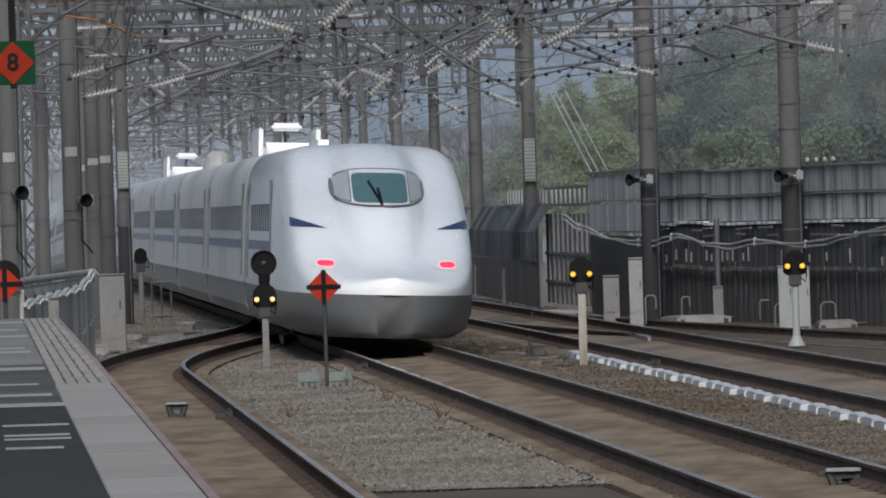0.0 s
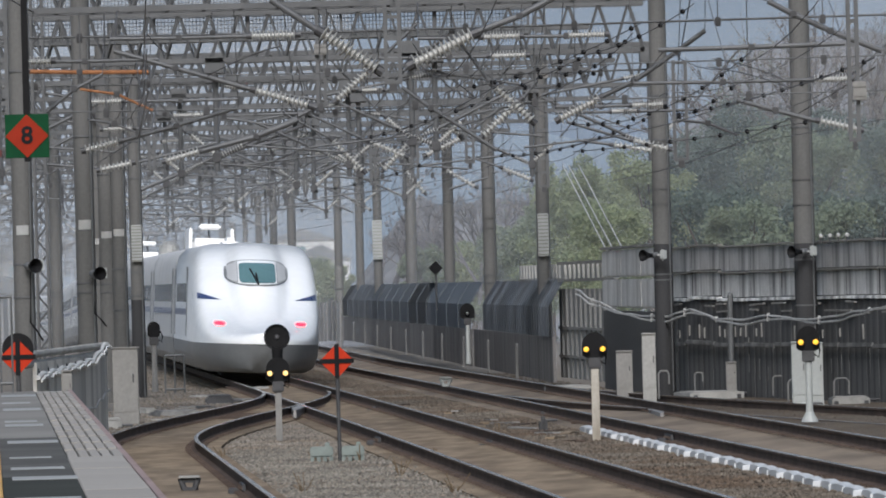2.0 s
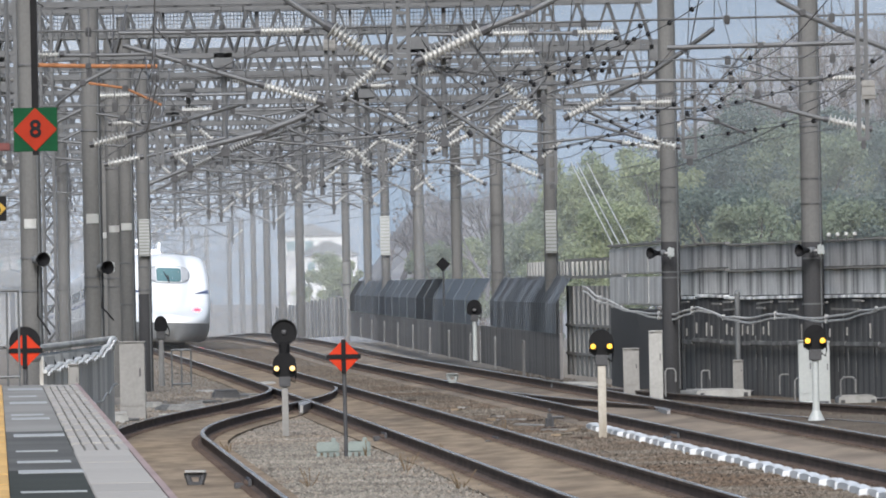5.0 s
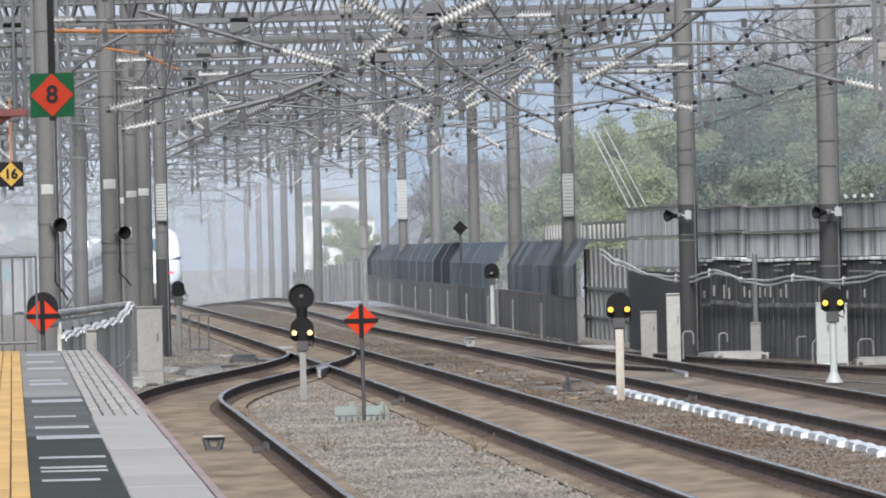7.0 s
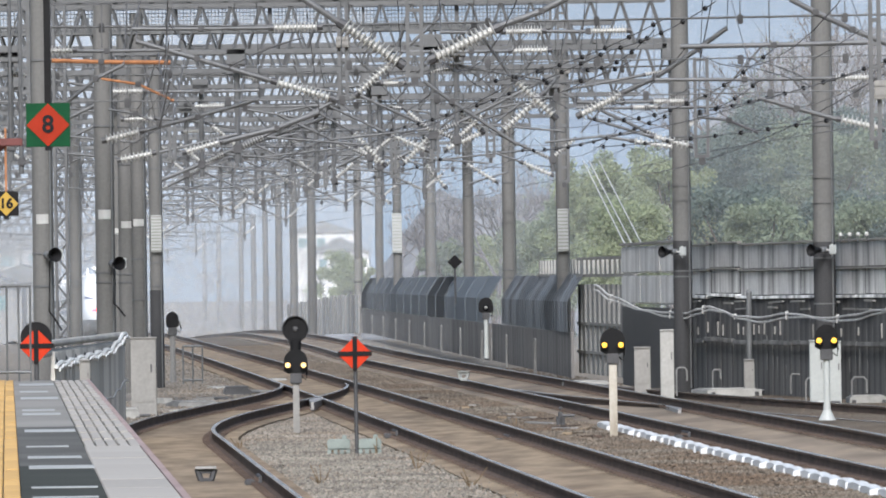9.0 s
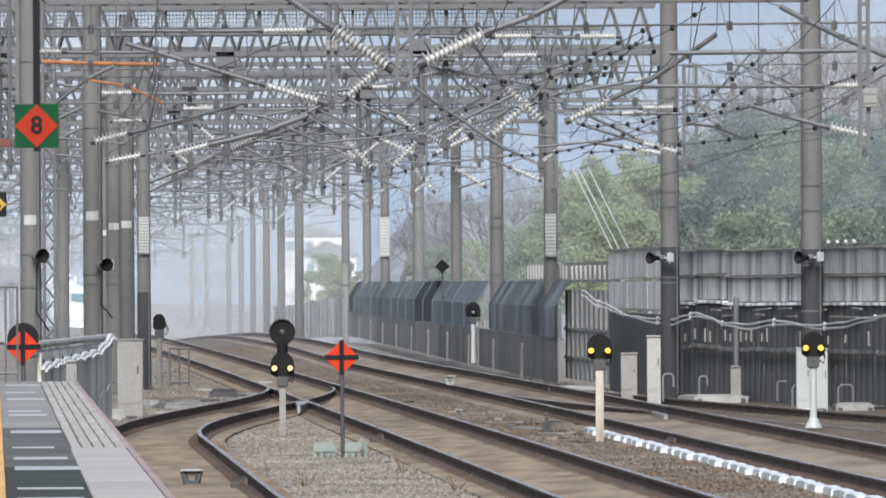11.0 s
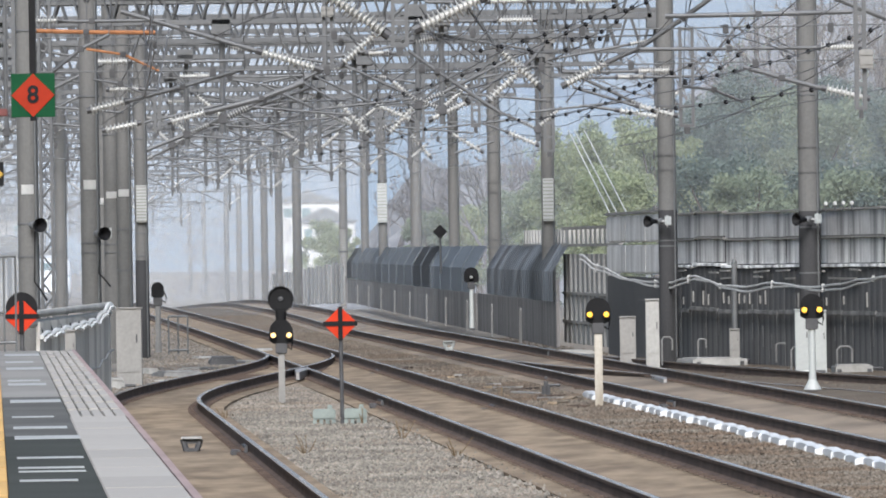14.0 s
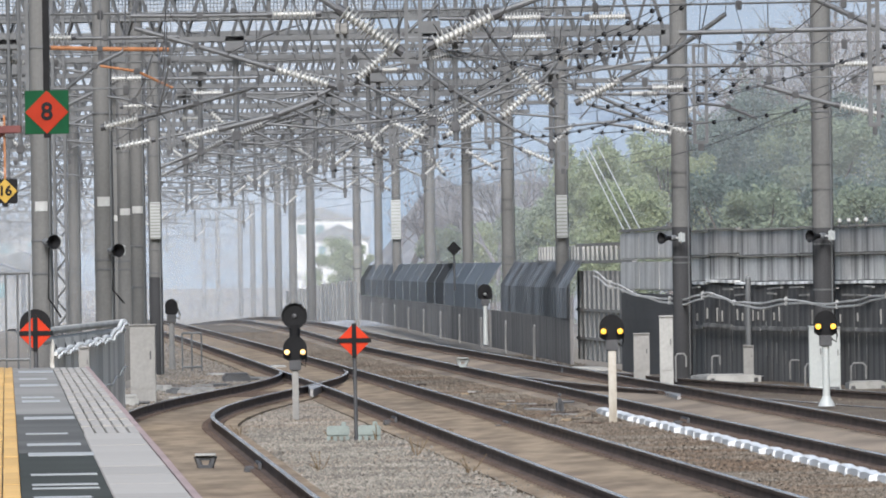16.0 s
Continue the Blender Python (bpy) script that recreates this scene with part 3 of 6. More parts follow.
def left_of_main(rng):
    y = near_y(rng, 125, 290)
    a = platform_track_x(y) - 1.2
    return (a - rng.random() * 2.8, y, bank(y, 0))


def bank(y, o):
    return -0.225


def bank_sheet(name, left, right, y0, y1, lift=0.0, material="ballast"):
    vs, fs = [], []
    n = int((y1 - y0) / 3)
    for i in range(n + 1):
        y = y0 + (y1 - y0) * i / n
        a, b = left(y), right(y)
        for x, z in ((a, -0.27), (a + (b - a) * 0.05, -0.24), ((a + b) / 2, -0.235), (b - (b - a) * 0.05, -0.24), (b, -0.27)):
            vs.append((x, y, z + lift + grade(y) + 0.02 * noise.noise((x * 1.5, y * 0.7, 0))))
    for i in range(n):
        for j in range(4):
            a = i * 5 + j
            fs.append((a, a + 1, a + 6, a + 5))
    tagged(raw(name, vs, fs, material), "mound of brown and grey ballast between the tracks", "ballast", kind="structure")


bank_sheet("ballast_bank", lambda y: platform_track_x(y) + 1.1, lambda y: max(platform_track_x(y) + 1.2, main_x(y) - 1.1), 20, 168)
bank_sheet("ballast_bank", lambda y: main_x(y) + 1.1, lambda y: next_track_x(y) - 1.1, 20, 700)
bank_sheet("ballast_bank", lambda y: next_track_x(y) + 1.1, lambda y: next_track_x(y) + 9, 20, 160, 0.22)
bank_sheet("ballast_bank", lambda y: platform_track_x(y) - 6, lambda y: platform_track_x(y) - 1.1, 92, 420, 0.0, "hazed_ballast")
stones("ballast_stones", "brown and buff ballast stones between the tracks", "brown_stone", between_main_and_next, 44000, 1)
stones("ballast_stones", "grey and buff ballast stones beside the platform track", "stone", between_platform_and_main, 30000, 2)
stones("ballast_stones", "pale grey fresh ballast stones in a patch", "grey_stone",
       lambda rng: (lambda y: (main_x(y) - 2.45 + rng.normal(0, 0.75), y, -0.215))(near_y(rng, 70, 122)), 13000, 3)
stones("ballast_stones", "grey-brown ballast stones beside the branch track", "brown_stone", beyond_next, 11000, 4)
stones("ballast_stones", "brown ballast stones beside the platform line", "stone", left_of_main, 12000, 5)


# ---- signals, signs ----
def bell(t, z, lamps, lamp_mat="amber", r=0.205):
    """A round-topped black signal head with two lamps."""
    bm = bmesh.new()
    n = 14
    ring = [(-r, 0)] + [(-r * math.cos(math.pi * k / n), 0.16 + r * 1.05 * math.sin(math.pi * k / n)) for k in range(n + 1)] + [(r, 0), (r * 0.6, -0.05), (-r * 0.6, -0.05)]
    a = [bm.verts.new((x, -0.06, z + h)) for x, h in ring]
    b = [bm.verts.new((x * 0.9, 0.16, z + h * 0.95)) for x, h in ring]
    bm.faces.new(a)
    bm.faces.new(b[::-1])
    for k in range(len(a)):
        bm.faces.new((a[k], b[k], b[(k + 1) % len(b)], a[(k + 1) % len(a)]))
    bmesh.ops.recalc_face_normals(bm, faces=bm.faces[:])
    head = part("signal_head", bm, "black", t, "matt black rounded signal head")
    for x, h, rr in lamps:
        part("lamp_hood", lathe([(rr * 1.25, 0), (rr * 1.3, 0.10), (rr * 1.1, 0.10), (rr * 1.1, 0)], 14, m=Matrix.Translation((x, -0.05, z + h)) @ pose(0, 0, 0, 90, 0, 0)), "black", head)
        part("lamp", lathe([(rr, 0), (rr * 0.7, 0.025), (rr * 0.2, 0.035)], 14, m=Matrix.Translation((x, -0.10, z + h)) @ pose(0, 0, 0, 90, 0, 0)), lamp_mat, head, "lit yellow lamp")
    return head


def shunt_signal(u, v, d, post_h, post_r, lamp_mat, label, disc=False, lamps=True, square=False, sep=0.135, foot=False, head=0.205):
    b = sight(u, v, d)
    t = thing("low_signal", label, "railway signal", "low signals", Matrix.Translation(b))
    if square:
        part("post", boxed(-post_r, post_r, -post_r, post_r, 0, post_h, 0.01), "concrete" if disc else "cream_post", t)
    else:
        part("post", lathe([(post_r * (2.6 if foot else 1.2), 0), (post_r * 1.15, 0.16), (post_r, 0.3), (post_r, post_h)], 14), "white_metal" if lamps else "concrete_mid", t, "painted post")
    part("junction_box", boxed(-0.10, 0.10, -0.09, 0.09, post_h - 0.02, post_h + 0.16, 0.015), "steel_dark", t)
    part("cable", tube([(0.1, 0, post_h + 0.1), (0.17, 0, post_h + 0.05), (0.19, 0, post_h + 0.16), (0.14, 0, post_h + 0.3)], 0.016), "black", t)
    z = post_h + 0.20
    bell(t, z, [(-sep, 0.1, 0.046), (sep, 0.1, 0.046)] if lamps else [], lamp_mat, head)
    if disc:
        part("neck", rod(bmesh.new(), (0, 0.03, z + 0.3), (0, 0.03, z + 0.55), 0.09, 0.1, 12), "black", t)
        q = Matrix.Translation((0, 0, z + 0.72)) @ pose(0, 0, 0, 90, 0, 0)
        dsk = part("signal_disc", lathe([(0.10, -0.14), (0.2, -0.1), (0.22, 0.0), (0.225, 0.06), (0.205, 0.06), (0.2, 0.02), (0.05, 0.015)], 28, m=q), "black", t, "round black unlit signal disc")
        part("lens", lathe([(0.05, 0.0), (0.035, 0.03), (0.01, 0.035)], 12, m=Matrix.Translation((0, -0.02, z + 0.72)) @ pose(0, 0, 0, 90, 0, 0)), "steel_dark", dsk)
    return t


M["cream_post"] = mat("cream_post", (0.36, 0.335, 0.295), 0.7, vary=0.25, scale=5, fine=25, streak=5, tint=(0.22, 0.19, 0.15))
shunt_signal(501, 740, 128, 0.87, 0.055, "warm", "low black railway signal with two lit lamps", disc=True, square=True, sep=0.135)
shunt_signal(1062, 750, 122, 1.20, 0.065, "amber", "low black railway signal on a cream square post", square=True, sep=0.135)
shunt_signal(1440, 724, 120.5, 0.99, 0.055, "amber", "low black railway signal on a white tapered post", sep=0.12, foot=True, head=0.19)
shunt_signal(838, 610, 205, 1.10, 0.06, "white", "distant low black signal on a white post by the fence", sep=0.0)
shunt_signal(283, 648, 165, 1.05, 0.06, "amber", "low black unlit signal behind the masts", lamps=False, head=0.14)


def diamond_sign(u, v, d, half, material, label, cross=True, post=None, back=None):
    c = sight(u, v, d)
    t = thing("marker_sign", label, "railway sign", "", Matrix.Translation(c))
    bm = boxed(-half * 0.707, half * 0.707, -0.008, 0.008, -half * 0.707, half * 0.707, 0.003, pose(0, 0, 0, 0, 45, 0))
    b = part("board", bm, material, t, "diamond sign board")
    if cross:
        part("cross", box(boxed(-half * 0.98, half * 0.98, -0.02, -0.009, -0.035, 0.035), -0.035, 0.035, -0.021, -0.010, -half * 0.98, half * 0.98), "black", b, "black cross")
    if post:
        part("post", rod(bmesh.new(), (0.01, 0.03, -post), (0, 0.03, half * 0.9), 0.03, n=10), "steel_dark", t)
    if back:
        part("round_backboard", lathe([(back, 0), (back, 0.04)], 28, m=Matrix.Translation((0, 0.08, 0.12)) @ pose(0, 0, 0, 90, 0, 0)), "black", t)
    return t


diamond_sign(605, 600, 112, 0.262, "orange", "orange diamond sign with a black cross on a thin post", post=1.52)
diamond_sign(41, 582, 108, 0.262, "orange", "orange diamond sign with a black cross before a black disc", post=1.75, back=0.23)
diamond_sign(783, 439, 232, 0.23, "black", "black diamond sign on a pole above the fence", cross=False, post=1.3)


def sign_feet():
    c = sight(607, 779, 112)
    for dx in (-0.27, 0.2):
        t = thing("sign_footing", "greenish grey toothed concrete block at the sign's foot", "concrete block", "footings", Matrix.Translation(c + Vector((dx, 0.1, 0))))
        part("block", boxed(-0.17, 0.17, -0.1, 0.1, 0.08, 0.24, 0.02), "foot", t)
        for k in range(4):
            part("tooth", boxed(-0.17 + k * 0.095, -0.115 + k * 0.095, -0.1, 0.1, -0.03, 0.085, 0.005), "foot", t)
        part("ear", boxed(0.05, 0.12, -0.05, 0.05, 0.23, 0.30, 0.01), "foot", t)


M["foot"] = mat("footing_paint", (0.187, 0.216, 0.202), 0.8, vary=0.25, scale=4, fine=30)
sign_feet()


def text(body, size, m, material, parent):
    cu = bpy.data.curves.new("numeral", "FONT")
    cu.body, cu.size, cu.extrude, cu.align_x, cu.align_y = body, size, 0.004, "CENTER", "CENTER"
    cu.offset = 0.006
    ob = new("numeral", cu)
    ob.data.materials.append(M[material])
    ob.parent = parent
    ob.matrix_basis = m
    return ob


def hanging_number(u, v, d, half, body, board, face, label, rod_mat, ink, hang):
    c = sight(u, v, d)
    t = thing("car_stop_sign", label, "railway sign", "hanging signs", Matrix.Translation(c))
    b = part("board", boxed(-half, half, -0.01, 0.01, -half, half, 0.004), board, t)
    part("diamond", boxed(-half * 0.70, half * 0.70, -0.02, -0.011, -half * 0.70, half * 0.70, 0.002, pose(0, 0, 0, 0, 45, 0)), face, b, "bright diamond")
    text(body, half * 1.1, pose(0, -0.024, 0.0, 90, 0, 0), ink, b)
    part("hanger", boxed(-0.035, 0.035, -0.02, 0.03, half, half + hang, 0.004) if hang < 5 and half > 0.2 else boxed(-0.012, 0.012, -0.01, 0.01, half, half + hang), rod_mat, t, "hanging rod")
    part("foot_clip", boxed(-0.035, 0.035, -0.02, 0.02, -half - 0.04, -half + 0.01, 0.004), "black", t)
    return t


hanging_number(65, 191, 80, 0.235, "8", "green", "sign_red", "green square sign with an orange diamond and black numeral", "black", "black", 2.2)
hanging_number(-10, 330, 88, 0.145, "16", "black", "sign_yellow", "black square sign with a yellow diamond and black numeral", "rust", "black", 0.75)


def canopy_steel():
    """The end of the platform canopy's steelwork, from which the signs hang."""
    a = sight(-25, 222, 88)
    t = thing("canopy_bracket", "dark red steel bracket at the canopy end", "steel bracket")
    part("arm", boxed(a.x - 6, a.x + 0.3, 87.9, 88.1, a.z - 0.04, a.z + 0.05, 0.01), "maroon", t)
    part("brace", rod(bmesh.new(), (a.x + 0.1, 88, a.z), (a.x - 1.4, 88, a.z - 1.0), 0.045), "maroon", t)
    part("canopy_column", boxed(a.x - 6, a.x - 5.8, 87.9, 88.1, 1.2, 7.2, 0.01), "maroon", t)
    part("upright_frame", rods([((a.x + 0.16, 88, a.z), (a.x + 0.16, 88, 7.2)), ((a.x + 0.28, 88, a.z + 0.05), (a.x + 0.28, 88, 7.2))], 0.02), "galv", t)
    part("top_beam", boxed(a.x - 6, a.x + 2.0, 87.85, 88.15, 7.0, 7.2, 0.01), "maroon", t)
    b = sight(65, 191, 80)
    part("sign_beam", boxed(a.x - 6, b.x + 0.4, 79.9, 80.1, b.z + 2.42, b.z + 2.6, 0.01), "maroon", t)
    part("purlin", boxed(a.x - 5.9, a.x - 5.75, 80, 88, 7.0, 7.15), "maroon", t)


M["maroon"] = mat("maroon_paint", (0.115, 0.032, 0.029), 0.6, vary=0.25, scale=3, fine=30)
canopy_steel()


# ---- cable cover along the next track ----
def arch(l, n=8):
    """One length of the cover, bowed up a little in the middle."""
    return loft([[(-0.075, y, z), (-0.07, y, z + 0.10), (-0.04, y, z + 0.12), (0.04, y, z + 0.12), (0.07, y, z + 0.10), (0.075, y, z), (-0.075, y, z)]
                 for y, z in ((-l / 2 + l * k / n, 0.03 * math.sin(math.pi * k / n)) for k in range(n + 1))])


def cable_cover():
    t = thing("cable_cover", "white segmented plastic cable cover lying on ballast", "cable cover")
    cache = {}
    y, k = 72.0, 0
    while y < 129:
        l = (1.6, 1.3, 1.45)[k % 3]
        x = next_track_x(y) - 1.24 + 0.03 * math.sin(k * 2.1)
        lean = random.uniform(-0.4, 0.4)
        shared("segment", cache, l, lambda: arch(l), "cover_white", t, pose(x, y + l / 2, -0.26, 0, random.uniform(-2, 2), 3.6 + lean))
        shared("joint", cache, "j", lambda: boxed(-0.079, 0.079, -0.06, 0.06, 0, 0.122, 0.01), "cover_white", t, pose(x, y, -0.27, 0, random.uniform(-3, 3), 3.6 + lean * 4))
        y += l
        k += 1


M["cover_white"] = mat("white_plastic", (0.54, 0.55, 0.56), 0.4, vary=0.12, scale=3, fine=15, bump=0.05)
cable_cover()


def track_marker(u, v, d, material, w=0.135, label="dark steel trough bracket standing on the track slab"):
    b = sight(u, v, d)
    t = thing("track_bracket", label, "bracket", "brackets", Matrix.Translation(b))
    part("top_plate", boxed(-w, w, -0.08, 0.08, 0.15, 0.18, 0.004), "concrete_pale" if material == "steel_dark" else material, t)
    part("cross_web", boxed(-w * 0.72, w * 0.72, -0.02, 0.02, 0.09, 0.15), material, t)
    for sx in (-1, 1):
        part("leg", rods([((sx * w * 0.85, 0, 0.15), (sx * w * 0.5, 0, 0.0))], 0.04, 6), material, t)
    part("base", boxed(-w * 0.6, w * 0.6, -0.06, 0.06, -0.04, 0.03, 0.004), material, t)


track_marker(340, 822, 97, "steel_dark")
track_marker(797, 646, 168, "white_metal", 0.13, "pale steel trough bracket between the tracks")
track_marker(1518, 978, 66, "steel_dark", 0.16)


# ---- fences and walls ----
def run(points, step):
    """Stations along a bent line: x, y, heading, length."""
    out = []
    for (x0, y0), (x1, y1) in zip(points, points[1:]):
        n = max(1, round(math.hypot(x1 - x0, y1 - y0) / step))
        for i in range(n):
            f = (i + 0.5) / n
            out.append((x0 + (x1 - x0) * f, y0 + (y1 - y0) * f, math.degrees(math.atan2(y1 - y0, x1 - x0)), math.hypot(x1 - x0, y1 - y0) / n))
    return out


def corrugated(w, h, n=9, depth=0.022):
    bm = bmesh.new()
    cols = []
    for i in range(n * 4 + 1):
        x = -w / 2 + w * i / (n * 4)
        y = depth * (0, 1, 1, 0)[i % 4]
        cols.append((bm.verts.new((x, -y, 0)), bm.verts.new((x, -y, h))))
    for a, b in zip(cols, cols[1:]):
        bm.faces.new((a[0], b[0], b[1], a[1]))
    bmesh.ops.solidify(bm, geom=bm.faces[:], thickness=0.012)
    return bm


def boarded_wall():
    t = thing("trackside_wall", "tall trackside wall of dark boards below weathered grey plates", "wall", kind="structure")
    c = {}
    line = [(14.2, 114), (8.26, 139), (4.75, 155.5)]
    for i, (x, y, a, l) in enumerate(run(line, 2.5)):
        r = random.Random(i)
        a += 180
        dz = r.uniform(-0.02, 0.03)
        for z, hh, look_of in ((2.0, 0.47, "plate"), (2.53, 0.47, "plate_dim")):
            part("plate", corrugated(l * 0.985, hh, 9 + r.randrange(4), 0.007), look_of, t, m=pose(x, y, z + dz, r.uniform(-1.5, 0.5), 0, a + r.uniform(-0.4, 0.4)))
            part("plate_cap", boxed(-l / 2 * 0.99, l / 2 * 0.99, -0.055, 0.05, 0, 0.04, 0.008), "concrete", t, m=pose(x, y, z + hh + dz + 0.004, 0, r.uniform(-0.4, 0.4), a))
        part("backing", boxed(-l / 2, l / 2, 0.05, 0.09, 1.2, 2.95), "timber", t, m=pose(x, y, 0, 0, 0, a))
        part("ledge", boxed(-l / 2 * 0.98, l / 2 * 0.98, -0.11, 0.03, 0, 0.06, 0.01), "plate", t, m=pose(x, y, 1.92 + dz, 0, r.uniform(-0.6, 0.6), a))
        for k in range(2):
            q = r.uniform(-0.35, 0.35) * l
            w = r.uniform(0.25, 0.6)
            part("ledge_strip", boxed(q - w, q + w, -0.19, -0.13, 0, 0.035, 0.006), "concrete", t, m=pose(x, y, 1.82 - 0.13 * k + r.uniform(-0.03, 0.03), 0, r.uniform(-1.5, 1.5), a))
        part("waling", boxed(-l / 2 * 0.99, l / 2 * 0.99, -0.19, -0.13, 0, 0.09, 0.015), "waling", t, m=pose(x, y, 1.00 + dz, 0, r.uniform(-0.8, 0.8), a))
        part("foot_beam", boxed(-l / 2 * 0.99, l / 2 * 0.99, -0.2, -0.13, 0, 0.10, 0.015), "waling", t, m=pose(x, y, -0.12 + dz, 0, r.uniform(-0.8, 0.8), a))
    for i, (x, y, a, l) in enumerate(run(line, 0.42)):
        r = random.Random(100 + i)
        a += 180
        shared("board", c, ("b", i % 5), lambda: boxed(-0.211, 0.211, -0.05 - 0.002 * (i * 3 % 5), 0.03, 0, 1.98, 0.006), "timber", t, pose(x, y, -0.06 + r.uniform(-0.02, 0.02), r.uniform(-0.15, 0.15), r.uniform(-0.15, 0.15), a))
        if r.random() < 0.35:
            shared("lime_streak", c, ("s", i % 4), lambda: boxed(-0.012 - 0.006 * (i % 2), 0.012, -0.064, -0.05, 0, 0.28 + 0.14 * (i % 4), 0.003), "streak", t, pose(x + r.uniform(-0.1, 0.1), y - 0.02, r.uniform(0.25, 0.55), 0, r.uniform(-1, 1), a))
        if r.random() < 0.5:
            shared("batten", c, ("w", i % 3), lambda: boxed(-0.014, 0.014, -0.03, 0, 0, 0.16 + 0.06 * (i % 3), 0.003), "concrete", t, pose(x - 0.15, y - 0.04, 1.16 + r.uniform(-0.05, 0.08), 0, r.uniform(-4, 4), a))
    return t


# plates of the upper row, a darker grey than the lower row
M["plate_dim"] = mat("darker_plate", (0.7, 0.7, 0.7), 0.75, vary=0.25, scale=2.6, fine=16, streak=7, tint=(0.24, 0.24, 0.245))
M["streak"] = mat("lime_run", (0.16, 0.16, 0.158), 0.9, vary=0.4, scale=6, fine=30, streak=6, tint=(0.07, 0.07, 0.07))
M["waling"] = mat("weathered_beam", (0.17, 0.167, 0.165), 0.85, vary=0.4, scale=3, fine=20, tint=(0.085, 0.084, 0.083))
M["pale"] = mat("pale_strip", (0.396, 0.396, 0.389), 0.7, vary=0.3, scale=5, fine=30)
boarded_wall()


def grey_bay():
    t = thing("trackside_cabin", "smooth grey two-panel trackside enclosure with dark boards below", "wall", kind="structure")
    for i, (x, y, a, l) in enumerate(run([(4.75, 155.5), (3.85, 171.5)], 5.4)):
        for z, hh in ((1.78, 0.62), (2.46, 0.60)):
            part("panel", boxed(-l / 2 + 0.04, l / 2 - 0.04, -0.05, 0.04, 0, hh, 0.03), "plate_smooth", t, m=pose(x, y, z, 0, 0, a))
        part("cap", boxed(-l / 2, l / 2, -0.1, 0.08, 0, 0.06, 0.01), "concrete", t, m=pose(x, y, 3.08, 0, 0, a))
    c = {}
    for i, (x, y, a, l) in enumerate(run([(4.75, 155.5), (3.85, 171.5)], 0.25)):
        shared("board", c, i % 3, lambda: boxed(-0.12, 0.12, -0.04 - 0.008 * (i % 3), 0.03, 0, 1.8, 0.008), "timber", t, pose(x, y, -0.1, 0, 0, a))
    # slatted fence on the turn behind it
    s = thing("slatted_fence", "pale concrete slat fence behind the dark panels", "fence")
    for i, (x, y, a, l) in enumerate(run([(4.15, 172.5), (3.05, 186)], 1.15)):
        shared("slat", c, "s", lambda: boxed(-0.29, 0.29, -0.03, 0.03, 0, 2.2, 0.01), "concrete_mid", s, pose(x, y, 0.0, 0, 0, a))
        shared("upper_slat", c, "u", lambda: boxed(-0.25, 0.25, -0.03, 0.03, 0, 0.42, 0.01), "concrete_pale", s, pose(x + 0.1, y + 0.6, 2.42, 0, 0, a))
    for z in (0.5, 1.2, 2.38, 2.80):
        part("fence_rail", boxed(-6.8, 6.8, -0.05, 0.04, 0, 0.07), "concrete", s, m=pose(3.6, 179.2, z, 0, 0, math.degrees(math.atan2(13.5, -1.1))))
    for i, (x, y, a, l) in enumerate(run([(3.2, 187), (2.2, 205)], 1.15)):
        shared("upper_slat", c, "u", lambda: boxed(-0.25, 0.25, -0.03, 0.03, 0, 0.42, 0.01), "concrete_pale", s, pose(x + 0.1, y + 0.6, 2.42, 0, 0, a))
    part("fence_rail", boxed(-9, 9, -0.05, 0.04, 0, 0.07), "concrete", s, m=pose(2.8, 196.6, 2.4, 0, 0, math.degrees(math.atan2(18, -1.0))))


M["plate_smooth"] = mat("smooth_grey_panel", (0.60, 0.59, 0.58), 0.7, vary=0.35, scale=1.5, fine=14, streak=5, tint=(0.34, 0.33, 0.32))
grey_bay()


def noise_panel(w, n=8):
    """A panel that stands upright and bends back at the top."""
    bm = bmesh.new()
    prof = [(0.0, 0.0), (0.0, 0.75), (0.10, 0.92), (0.42, 1.42)]
    g = []
    for i in range(n + 1):
        x = -w / 2 + w * i / n
        d = (0.02 if w < 3 else 0.004) if i % 2 else 0.0
        g.append([bm.verts.new((x, y + d, z)) for y, z in prof])
    for i in range(n):
        for j in range(3):
            bm.faces.new((g[i][j], g[i + 1][j], g[i + 1][j + 1], g[i][j + 1]))
    bmesh.ops.solidify(bm, geom=bm.faces[:], thickness=0.03)
    return bm


